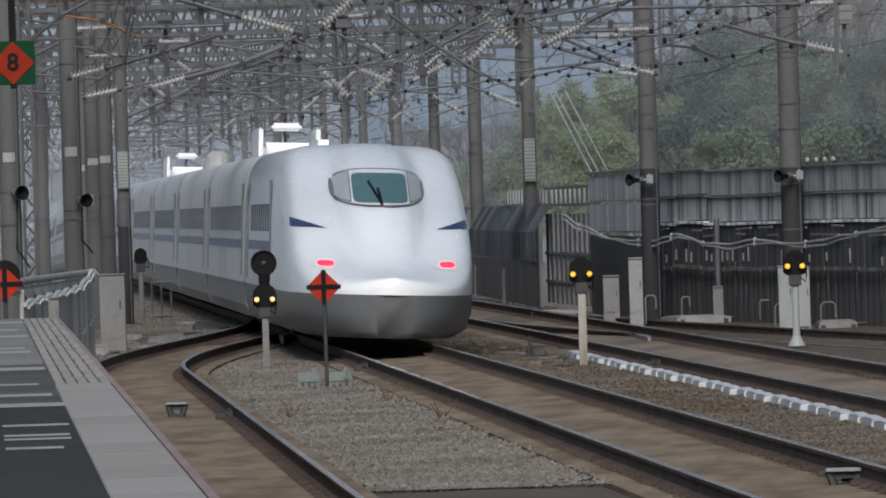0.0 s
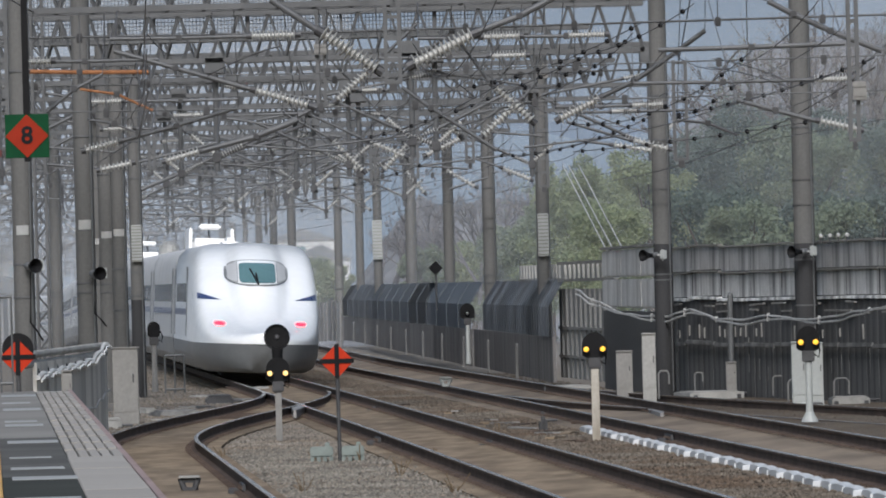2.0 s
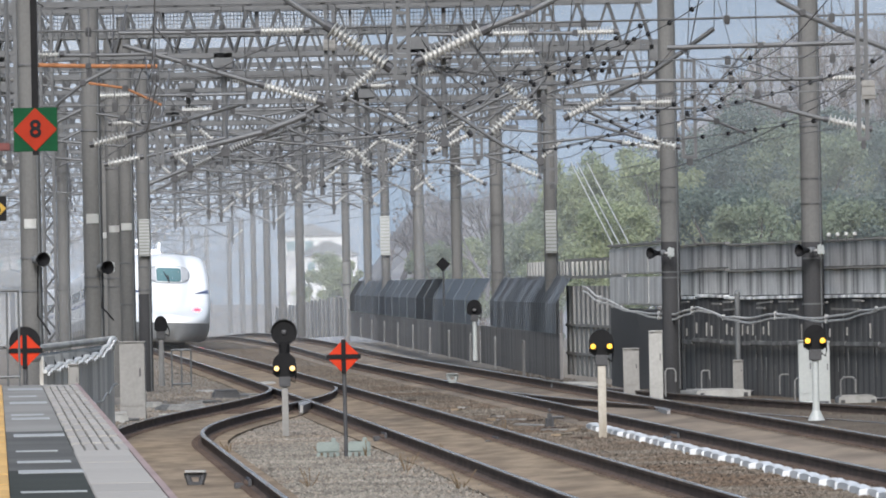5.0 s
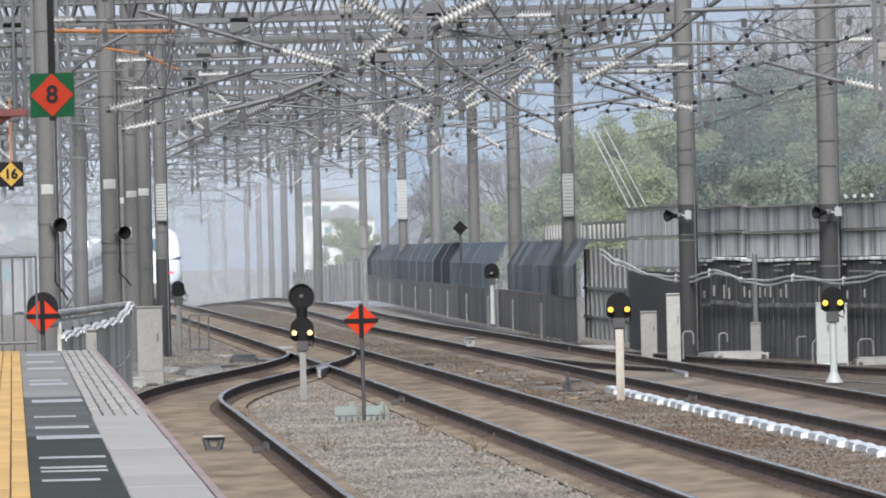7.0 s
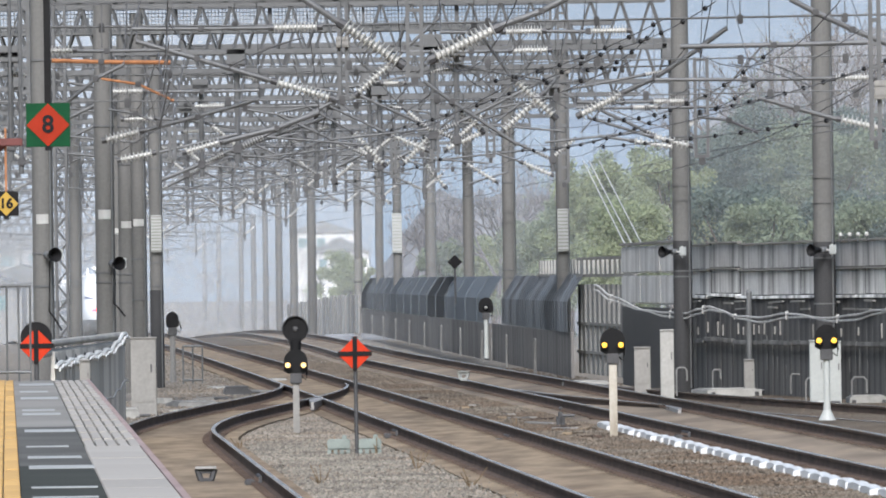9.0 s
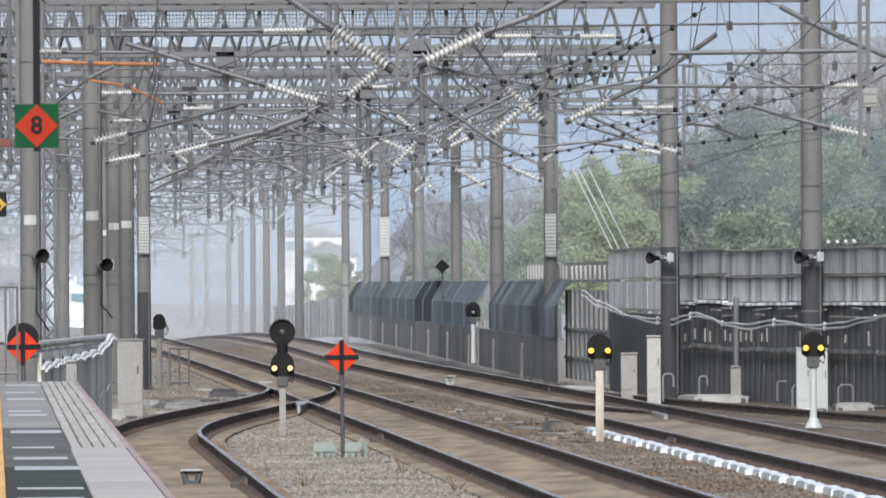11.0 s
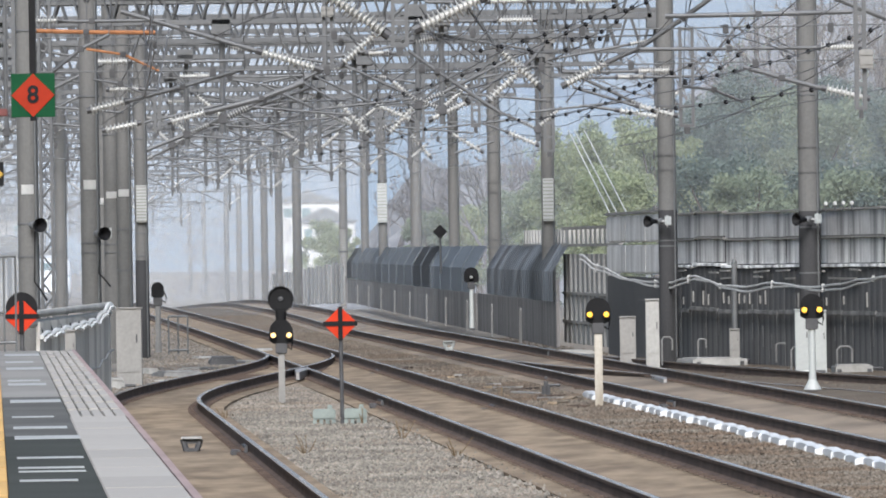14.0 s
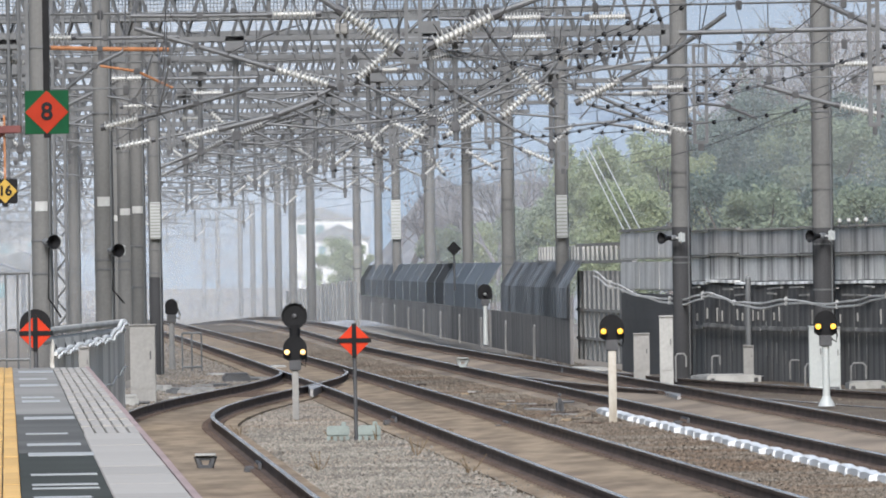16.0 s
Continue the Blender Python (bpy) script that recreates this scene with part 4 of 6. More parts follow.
def panel_barrier():
    t = thing("noise_barrier", "dark blue-grey noise barrier panels with tops bent back", "noise barrier")
    low = thing("board_fence", "dark vertical board fence below the noise barrier", "fence")
    c = {}
    for i, (x, y, a, l) in enumerate(run([(2.75, 184), (1.35, 221)], 2.3) + run([(1.0, 224), (-4.45, 352)], 8.0)):
        r = random.Random(i)
        key = round(l, 1)
        # the panels face the track: their own y axis points away from it
        shared("panel", c, ("n", key), lambda: noise_panel(l * 0.985), "panel", t, pose(x, y, 1.02 + r.uniform(-0.006, 0.006), 0, 0, a + 180))
        for f in (-0.5, 0.0):
            if f == -0.5 or l < 3:
                shared("rib", c, ("rib", l < 3), lambda: rod(rods([((0, -0.022, 0), (0, -0.022, 0.76)), ((0, -0.022, 0.76), (0, 0.078, 0.95))], 0.009, 5), (0, 0.078, 0.95), (0.0, 0.41, 1.48), 0.009, n=5), "panel_rib" if l < 3 else "panel", t,
                       pose(x + f * l * math.cos(radians(a)), y + f * l * math.sin(radians(a)), 1.02, 0, 0, a + 180))
    for i, (x, y, a, l) in enumerate(run([(2.85, 183.5), (1.1, 224)], 0.30) + run([(1.0, 224.2), (-4.4, 352)], 0.62)):
        shared("board", c, ("b", i % 3, round(l, 1)), lambda: boxed(-l * 0.46, l * 0.46, -0.03, 0.05 + 0.01 * (i % 3), 0, 1.12, 0.008), "timber_grey", low, pose(x, y, -0.1 + grade(y), 0, 0, a + 180))
    for i, (x, y, a, l) in enumerate(run([(2.6, 186), (-4.4, 350)], 15.0)):
        k = 0.35 if i % 2 else 0.7
        hoop = thing("pipe_hoop", "white bent pipe hoop against the fence", "pipe", "pipe hoops", pose(x - 0.25, y, -0.1, 0, 0, a + 180))
        part("hoop_pipe", tube([(-k / 2, 0, 0), (-k / 2, 0, 0.82), (-k / 2 + 0.06, 0, 0.9), (k / 2 - 0.06, 0, 0.9), (k / 2, 0, 0.82), (k / 2, 0, 0)], 0.022), "concrete_mid", hoop)
    # lighter fence further on
    f = thing("pale_fence", "pale weathered picket fence beyond the noise barrier", "fence")
    for i, (x, y, a, l) in enumerate(run([(-4.6, 354), (-9.5, 425)], 2.6)):
        shared("picket", c, ("pk", i % 3), lambda: boxed(-1.22, 1.22, -0.04 - 0.05 * (i % 3), 0.05, 0, 1.8 + 0.06 * (i % 3), 0.02), "picket", f, pose(x, y, -0.1 + grade(y), 0, 0, a + 180))


M["picket"] = mat("weathered_picket", (0.42, 0.415, 0.40), 0.85, vary=0.4, scale=1.2, fine=14, streak=6, tint=(0.17, 0.165, 0.16), each="object")
M["panel_rib"] = mat("panel_rib", (0.108, 0.115, 0.126), 0.6, vary=0.2, scale=2, fine=20)
M["timber_grey"] = mat("grey_boards", (0.125, 0.12, 0.118), 0.85, vary=0.45, scale=2, fine=20, streak=9, tint=(0.05, 0.048, 0.047), each="object")
panel_barrier()


def cabinet(u, v, d, w, h, material, label, dep=0.3, name="trackside_cabinet"):
    b = sight(u, v, d)
    t = thing(name, label, "cabinet", "", Matrix.Translation(b))
    part("body", boxed(-w / 2, w / 2, 0, dep, -0.25, h, 0.012), material, t)
    part("door", boxed(-w * 0.44, w * 0.44, -0.012, 0.0, h * 0.06, h * 0.94, 0.005), material, t)
    part("cap", boxed(-w * 0.54, w * 0.54, -0.03, dep + 0.03, h, h + 0.03, 0.008), material, t)
    part("handle", boxed(w * 0.28, w * 0.34, -0.035, -0.012, h * 0.5, h * 0.62), "steel_dark", t)
    return t


cabinet(1114, 661, 150, 0.32, 0.76, "concrete", "narrow grey concrete cabinet before the boarded wall")
cabinet(1158, 664, 145, 0.26, 1.10, "concrete_pale", "tall pale grey cabinet beside the dark mast")
cabinet(1423, 682, 138, 0.26, 1.02, "white_metal", "pale enamelled cabinet behind the white signal post")
cabinet(1454, 684, 138, 0.24, 1.02, "white_metal", "pale enamelled cabinet behind the white signal post")
cabinet(231, 690, 148, 0.50, 1.34, "concrete", "pale concrete cabinet post beside the track")
cabinet(127, 664, 112, 0.16, 0.46, "concrete", "small grey cabinet on the grey fence")
cabinet(1303, 655, 148, 0.20, 0.42, "concrete", "small grey box on a steel post")


def steel_post(u, v0, v1, d, r, label, material="steel_grey", name="steel_post"):
    a, b = sight(u, v0, d), sight(u, v1, d)
    t = thing(name, label, "post", "", Matrix.Translation(a))
    part("tube", rod(bmesh.new(), (0, 0, 0), (0, 0, b.z - a.z), r, n=12), material, t)
    part("cap", lathe([(r * 1.15, b.z - a.z - 0.01), (r * 0.6, b.z - a.z + 0.05)], 12), material, t)
    part("flange", lathe([(r * 1.9, -0.02), (r * 1.9, 0.03)], 12), material, t)


steel_post(1304, 668, 497, 149, 0.055, "grey steel post before the boarded wall")


def wall_knobs():
    """Small pale insulators standing on the plates' top."""
    for k, u in enumerate((1466, 1482, 1497, 1512)):
        b = sight(u, 392 - 0.6 * k, 139.5 - 0.6 * k)
        t = thing("cable_insulator", "small pale insulator standing on the wall top", "insulator", "insulators on the wall", Matrix.Translation((b.x, b.y, 3.03)))
        part("stem", rods([((0, 0, -0.06), (0, 0, 0.08))], 0.012, 6), "steel_dark", t)
        part("cap", lathe([(0.02, 0.05), (0.04, 0.07), (0.036, 0.11), (0.015, 0.13)], 10), "porcelain", t)


wall_knobs()


def hose_cables():
    for k, (dv, sw) in enumerate(((0, 0), (9, 1.7))):
        pts = [(1030, 490), (1060, 510), (1115, 527), (1155, 538), (1190, 542), (1213, 534), (1232, 527), (1258, 531), (1285, 543), (1325, 550), (1370, 542), (1405, 541), (1450, 549), (1490, 547), (1530, 536), (1568, 526), (1640, 520)]
        t = thing("hanging_cable", "pale cable sagging along the boarded wall", "cable", "wall cables")
        ps = []
        for (u, v), (u2, v2) in zip(pts, pts[1:]):
            for f in (0, 0.25, 0.5, 0.75):
                e = f * f * (3 - 2 * f)
                q = u + (u2 - u) * f
                d = 159.4 - (q - 1030) * 0.048
                ps.append(sight(q, v + (v2 - v) * e - dv * abs(math.sin(q * 0.021 + sw)), d))
        part("strand", tube(ps, 0.022, 5), "pale", t)
        for q in ps[4::9]:
            part("clip", boxed(-0.03, 0.03, -0.03, 0.03, -0.04, 0.05, 0.008), "pale", t, m=Matrix.Translation(q))


hose_cables()


def horn(u, v, d, turn, label, cord=0.0):
    c = sight(u, v, d)
    t = thing("horn_speaker", label, "loudspeaker", "horn speakers", Matrix.Translation(c) @ pose(0, 0, 0, 0, 0, turn))
    part("horn_bell", lathe([(0.04, 0), (0.055, 0.10), (0.118, 0.24), (0.122, 0.255), (0.105, 0.245), (0.02, 0.12)], 18, m=pose(0, 0.05, 0, 90, 0, 0)), "black", t)
    part("driver", lathe([(0.06, 0), (0.065, 0.02), (0.065, 0.12), (0.05, 0.14)], 14, m=pose(0, 0.19, 0, 90, 0, 0)), "steel_grey", t)
    part("bracket", rods([((0, 0.1, 0), (0.14, 0.22, 0)), ((0.14, 0.22, -0.12), (0.14, 0.22, 0.12))], 0.018), "pale", t)
    part("terminal_box", boxed(0.16, 0.27, 0.12, 0.22, -0.08, 0.10, 0.01), "white_metal", t)
    if cord:
        part("cord", tube([(0.02, 0.1, -0.1), (0.0, 0.1, -cord * 0.75), (0.1, 0.1, -cord * 0.85), (0.22, 0.1, -cord)], 0.015), "black", t)


horn(1163, 424, 151.5, -50, "black horn loudspeaker clamped to the mast")
horn(1427, 423, 142.0, -50, "black horn loudspeaker clamped to the mast")
horn(68, 421, 123.55, 25, "black horn loudspeaker hung on the mast with a cord", 1.25)
horn(182, 437, 133.55, 25, "black horn loudspeaker hung on the mast with a cord", 0.95)


# ---- left side: fence, lattice mast, railings ----
def left_fence():
    t = thing("grey_fence", "weathered grey panel fence beside the platform end", "fence")
    c = {}
    a, b = (-5.96, 110), (-5.63, 126)
    for i, (x, y, h, l) in enumerate(run([a, b], 0.6)):
        shared("panel", c, i % 3, lambda: boxed(-l / 2 * 0.96, l / 2 * 0.96, -0.03, 0.03 + 0.01 * (i % 3), 0, 1.75, 0.01), "fence_grey", t, pose(x, y, -0.35, 0, 0, h))
    for z in (1.38, 1.52):
        part("top_rail", rods([((a[0] - 0.1, a[1] - 2, z), (b[0], b[1], z))], 0.055), "concrete_pale", t)
    n = 170
    t2 = thing("twisted_cable", "pale twisted cable slung along the fence rail", "cable")
    ps = []
    for i in range(n + 1):
        f = i / n
        x, y = a[0] + (b[0] - a[0]) * f, a[1] + (b[1] - a[1]) * f
        ps.append((x + 0.06, y - 0.14, 1.18 + 0.14 * f + 0.2 * ease((f - 0.72) / 0.28) + 0.05 * abs(math.sin(f * 25))))
    part("strand", tube(ps, 0.034, 6), "white", t2)
    part("strand", tube([(p[0] + 0.05, p[1], p[2] - 0.05 + 0.02 * math.sin(k)) for k, p in enumerate(ps)], 0.02, 5), "white", t2)
    for p in ps[4::21]:
        part("hanger", rods([(p, (p[0] - 0.06, p[1] + 0.14, 1.38))], 0.012, 5), "black", t2)
    t3 = thing("twisted_cable", "pale thin cable looped low along the fence", "cable")
    part("strand", tube([(p[0] + 0.02, p[1], p[2] - 0.80 + 0.03 * abs(math.sin(k * 0.22))) for k, p in enumerate(ps[90:])], 0.018, 5), "pale", t3)


M["fence_grey"] = mat("grey_fence_panel", (0.486, 0.462, 0.429), 0.8, vary=0.35, scale=2, fine=14, streak=8, tint=(0.311, 0.297, 0.277), each="object")
left_fence()


def railing(points, height, name, label, base, bars=0.0, r=0.02, material="steel_grey"):
    t = thing(name, label, "railing")
    ps = run(points, 1.2)
    a, b = Vector((*points[0], base)), Vector((*points[-1], base))
    up = Vector((0, 0, height))
    for z in (1.0, 0.12, 0.55) if not bars else (1.0, 0.1):
        part("handrail", rods([(a + up * z, b + up * z)], r), material, t)
    n = max(2, int((b - a).length / (bars or 1.0)))
    for i in range(n + 1):
        p = a + (b - a) * i / n
        part("baluster", rods([(p, p + up)], r * 0.8, 6), material, t)
    return t


railing([(-9.6, 89.3), (-5.1, 89.3)], 1.15, "platform_railing", "dark grey steel railing across the platform end", 1.24, 0.14, 0.018)
h0, h1 = sight(301, 641, 168), sight(335, 641, 168)
railing([(h0.x, 168), (h1.x, 168)], 0.85, "pipe_railing", "low grey pipe railing beside the track", h0.z - 0.13, 0.4, 0.028, "steel_grey")


def lattice_mast(u, d, w, label):
    b = sight(u, 441, d)
    t = thing("lattice_mast", label, "mast", "", Matrix.Translation((b.x, d, 0)))
    for sx in (-1, 1):
        for sy in (-1, 1):
            part("leg", boxed(sx * w - 0.025, sx * w + 0.025, sy * w - 0.025, sy * w + 0.025, -0.3, 9.0), "galv", t)
    bm = bmesh.new()
    n = 34
    for i in range(n):
        z0, z1 = 9.0 * i / n, 9.0 * (i + 1) / n
        for sy in (-1, 1):
            s = 1 if i % 2 else -1
            rod(bm, (-w * s, sy * w, z0), (w * s, sy * w, z1), 0.016, n=5)
            rod(bm, (sy * w, -w * s, z0), (sy * w, w * s, z1), 0.016, n=5)
    part("lacing", bm, "galv", t)


lattice_mast(88, 142, 0.105, "slender grey lattice steel mast between the masts")


def clutter():
    """Point machines, covers and lids at the turnouts."""
    def slab_thing(name, label, u, v, d, w, l, h, material, turn=3.0, deep=0.12):
        b = sight(u, v, d)
        t = thing(name, label, "track equipment", "", Matrix.Translation(b) @ pose(0, 0, 0, 0, 0, turn))
        part("body", boxed(-w / 2, w / 2, -l / 2, l / 2, -deep, h, h * 0.2), material, t)
        part("lid", boxed(-w * 0.42, w * 0.42, -l * 0.4, l * 0.4, h, h * 1.35, h * 0.1), material, t)
        part("rod", rods([((w / 2, 0, h * 0.4), (w / 2 + 0.22, 0, h * 0.4))], 0.025), "steel_dark", t)
        for sx in (-1, 1):
            part("foot", boxed(sx * w * 0.4 - 0.04, sx * w * 0.4 + 0.04, -l / 2 - 0.03, l / 2 + 0.03, -deep - 0.02, h * 0.3), "steel_dark", t)
    for name, label, u, v, w, l, h, material, turn in (
            ("point_machine", "blue-grey steel point machine beside the turnout", 318, 692, 0.9, 1.5, 0.10, "concrete_mid", 12),
            ("point_machine", "dark point machine under a low hood beside the turnout", 396, 672, 0.62, 1.6, 0.16, "steel_dark", 3),
            ("point_machine", "pale point machine with rods at the turnout", 470, 652, 0.45, 1.6, 0.10, "concrete_pale", 3),
            ("cable_pit", "small pale cable pit beside the platform", 208, 712, 0.32, 1.0, 0.16, "concrete_pale", 3),
            ("loose_slab", "tilted pale concrete lid beside the turnout", 262, 688, 0.28, 0.8, 0.11, "concrete_pale", 30),
            ("loose_slab", "flat grey concrete lid beside the turnout", 352, 680, 0.5, 1.4, 0.05, "concrete", -15),
            ("loose_slab", "flat grey concrete lid beside the turnout", 430, 668, 0.45, 2.2, 0.05, "concrete_mid", 20),
            ("loose_slab", "flat pale concrete lid beside the turnout", 366, 660, 0.55, 1.6, 0.04, "concrete_pale", 8),
            ("loose_slab", "narrow pale plank beside the turnout", 300, 700, 0.7, 0.3, 0.03, "concrete_pale", 4)):
        slab_thing(name, label, u, v, on_ground(u, v), w, l, h, material, turn)
    slab_thing("point_machine", "pale grey point machine by the boarded wall", 1015, 658, 164, 0.8, 2.0, 0.07, "concrete_pale", 8, 0.2)
    slab_thing("point_machine", "stepped pale cover by the boarded wall", 1262, 673, 148.5, 1.1, 1.6, 0.06, "concrete_pale", 10, 0.1)
    slab_thing("cable_pit", "pale cable pit beside the wall", 1510, 690, 138.6, 0.7, 0.8, 0.08, "concrete_pale", 3, 0.06)
    slab_thing("cable_pit", "white marker plank across the branch rails", 1325, 687, 141, 0.36, 0.5, 0.02, "white", 3, 0.03)
    slab_thing("cable_pit", "white marker plank across the branch rails", 1425, 693, 137.6, 0.36, 0.5, 0.02, "white", 3, 0.03)
    slab_thing("cable_pit", "dark block lying on ballast between tracks", 968, 719, 132, 0.07, 0.2, 0.17, "steel_dark")
    slab_thing("cable_pit", "white box beside the ballast", 1562, 760, 122, 0.16, 0.6, 0.18, "white")
    for u, v, d, k, hh in ((1497, 688, 139, 0.14, 0.42), (1245, 655, 150, 0.08, 0.25), (1183, 662, 143, 0.10, 0.36), (1412, 688, 142, 0.10, 0.42), (1385, 660, 146, 0.1, 0.2)):
        b = sight(u, v, d)
        t = thing("pipe_hoop", "white bent pipe rising from the ballast", "pipe", "pipe hoops", Matrix.Translation(b))
        part("hoop_pipe", tube([(-k, 0, -0.18), (-k, 0, hh * 0.85), (-k * 0.6, 0, hh), (k * 0.6, 0, hh), (k, 0, hh * 0.85), (k, 0, hh * 0.3)], 0.018), "concrete_mid", t)


clutter()


# ---- turnout fittings ----
M["crossing"] = mat("crossing_steel", (0.30, 0.29, 0.285), 0.45, 0.3, vary=0.25, scale=3, fine=20)


def turnout(path_a, path_b, y_nose, lift, label):
    t = thing("turnout_crossing", label, "turnout")
    x = (path_a(y_nose) + path_b(y_nose)) / 2
    part("crossing_nose", loft([[(x - w, y_nose + dy, z) for w, z in ((-k, -0.17), (-k, -0.012), (k, -0.012), (k, -0.17))] for dy, k in ((-4, 0.03), (0, 0.15), (4, 0.05))]), "crossing", t, "worn bright crossing casting")
    for dy in (-2, -0.7, 0.6, 1.9, 3.2):
        part("sleeper", boxed(x - 1.6, x + 1.6, y_nose + dy - 0.12, y_nose + dy + 0.12, -0.3, -0.165, 0.01), "rail_side", t)


turnout(lambda y: platform_track_x(y) + 0.75, lambda y: main_x(y) - 0.75, 151.5, 0, "pale worn steel turnout crossing between the rails")
turnout(lambda y: siding_x(y) - 0.75, lambda y: next_track_x(y) + 0.75, 138, 0, "dark steel turnout crossing beside the branch track")


# ---- overhead line ----
def insulator_mesh(bm, a, b, r, sheds):
    a, b = Vector(a), Vector(b)
    L = (b - a).length
    m = Matrix.Translation(a) @ (b - a).to_track_quat("Z", "Y").to_matrix().to_4x4()
    prof = [(r * 0.35, 0)]
    for i in range(sheds):
        z = L * (i + 0.25) / sheds
        prof += [(r * 0.42, z), (r, z + L * 0.18 / sheds), (r * 0.95, z + L * 0.32 / sheds), (r * 0.42, z + L * 0.42 / sheds)]
    prof.append((r * 0.35, L))
    return lathe(prof, 12, bm, m)


def insulator(a, b, parent, r=0.09, sheds=11):
    a, b, r = Vector(a), Vector(b), r * 1.22
    i = part("insulator", insulator_mesh(bmesh.new(), a + (b - a) * 0.08, b - (b - a) * 0.08, r, sheds), "porcelain", parent, "ribbed white porcelain insulator")
    part("end_cap", rod(bmesh.new(), a, a + (b - a) * 0.1, r * 0.55), "steel_dark", i)
    part("end_cap", rod(bmesh.new(), b - (b - a) * 0.1, b, r * 0.55), "steel_dark", i)
    return i


def hung(t, p):
    """A thin stay from p up to the nearest lattice beam."""
    y = min((128, 158, 186, 212, 238, 268, 300), key=lambda b: abs(b - p.y))
    x = min(max(p.x, main_x(y) - 11), main_x(y) + 9.5)
    if p.z < 7.2:
        part("stay_wire", rods([(p, (x, y - 0.45 if y > p.y else y + 0.45, 7.24))], 0.008, 5), "wire", t)


def arm(d, pipe, ins, r=0.032, ir=0.085, sheds=11, label="grey cantilever pipe with a white ribbed insulator", lean=0.0, material="galv"):
    """A cantilever of the overhead line at distance d: a pipe through bearings, and an insulator."""
    t = thing("cantilever_arm", label, "cantilever", "cantilevers")
    ps = [sight(u, v, d + lean * i) for i, (u, v) in enumerate(pipe)]
    if len(ps) > 1:
        part("arm_pipe", tube(ps, r, 8), material, t)
        for p in ps[1:-1]:
            part("clamp", boxed(-0.05, 0.05, -0.06, 0.06, -0.05, 0.05, 0.01), "steel_dark", t, m=Matrix.Translation(p))
    if ins:
        insulator(sight(*ins[0], d), sight(*ins[1], d), t, ir, sheds)
    hung(t, max(ps, key=lambda q: q.z))
    return t


arm(120, [(500, -42), (582, 14)], [(580, 12), (697, 92)], 0.05, 0.125, 13)
arm(120, [(1010, -40), (940, -4), (866, 22)], [(868, 22), (740, 82)], 0.05, 0.125, 13)
arm(136, [(760, 5), (700, 60), (676, 84)], [(678, 82), (608, 144)], 0.03, 0.085, 10)
arm(126, [(222, 44), (330, 76), (462, 116)], [(460, 115), (575, 150)], 0.04, 0.085, 12)
arm(128, [(730, 118), (780, 155), (895, 232)], None, 0.03)
arm(129, [(720, 100), (820, 20), (885, 112)], [(888, 114), (966, 188)], 0.03, 0.085, 11)
arm(140, [(970, 110), (945, 140)], [(944, 140), (864, 214)], 0.03, 0.085, 11)
arm(129, [(1268, 28), (1215, 66), (1140, 116), (1086, 140)], [(1088, 140), (1000, 184)], 0.042, 0.09, 11)
arm(160, [(740, 120), (780, 158)], [(778, 156), (836, 210)], 0.03, 0.08, 11)
arm(165, [(900, 160), (836, 208)], [(838, 208), (764, 242)], 0.03, 0.085, 10)
arm(170, [(560, 160), (668, 212)], [(664, 210), (740, 243)], 0.03, 0.08, 9)
arm(172, [(520, 160), (602, 206)], [(600, 204), (664, 270)], 0.028, 0.075, 11)
arm(172, [(800, 170), (740, 215)], [(742, 214), (690, 268)], 0.028, 0.075, 9)
arm(130, [(440, 148), (330, 178), (232, 203)], [(234, 202), (160, 220)], 0.035, 0.08, 9)
arm(150, [(400, 210), (262, 241)], [(256, 241), (186, 255)], 0.03, 0.075, 8)
arm(140, [(545, 172), (470, 200), (372, 224)], [(376, 222), (302, 242)], 0.05, 0.075, 9)
arm(116, [(1322, 152), (1390, 172), (1464, 192)], [(1460, 190), (1546, 210)], 0.034, 0.075, 9)
arm(150, [(1020, 185), (1140, 222)], [(1130, 218), (1206, 238)], 0.03, 0.075, 8)
arm(152, [(1040, 218), (1095, 226)], [(1094, 226), (1180, 240)], 0.03, 0.07, 8)
arm(185, [(860, 248), (905, 264)], [(900, 262), (960, 288)], 0.028, 0.07, 8)
arm(220, [(660, 250), (735, 268)], [(730, 262), (770, 310)], 0.03, 0.075, 8)
arm(220, [(810, 300), (880, 280)], [(800, 262), (862, 300)], 0.03, 0.075, 8)
arm(240, [(520, 300), (545, 285)], [(575, 255), (540, 290)], 0.03, 0.08, 7)
arm(300, [(600, 320), (640, 338)], [(635, 315), (672, 335)], 0.035, 0.09, 7)
# horizontal stays with insulators
for d, u0, u1, v, i0, i1 in ((126, 40, 300, 60, 35, 118), (150, 236, 440, 133, 170, 240), (165, 255, 330, 182, 194, 258), (185, 380, 560, 160, 318, 384), (124, 215, 460, 22, 456, 552),
                             (122, 760, 870, 32, 868, 948), (135, 690, 940, 66, 880, 958), (128, 945, 1100, 32, 1018, 1098), (140, 1000, 1132, 158, 1130, 1198), (126, 1140, 1456, 119, 1452, 1530),
                             (155, 660, 720, 122, 655, 700), (200, 330, 620, 205, 300, 340), (215, 360, 640, 232, 560, 600), (150, 1000, 1250, 168, 1095, 1150)):
    arm(d, [(u0, v), ((u0 + u1) / 2, v + 1), (u1, v)], [(i0, v), (i1, v - 1)], 0.03, 0.075, 12, "grey horizontal stay pipe with a white ribbed insulator")
arm(122, [(1185, 61), (1350, 59), (1515, 56)], None, 0.04, label="grey horizontal registration pipe")
arm(118, [(1380, -22), (1425, 2), (1490, 33), (1580, 70)], None, 0.045, label="grey slanting registration pipe")
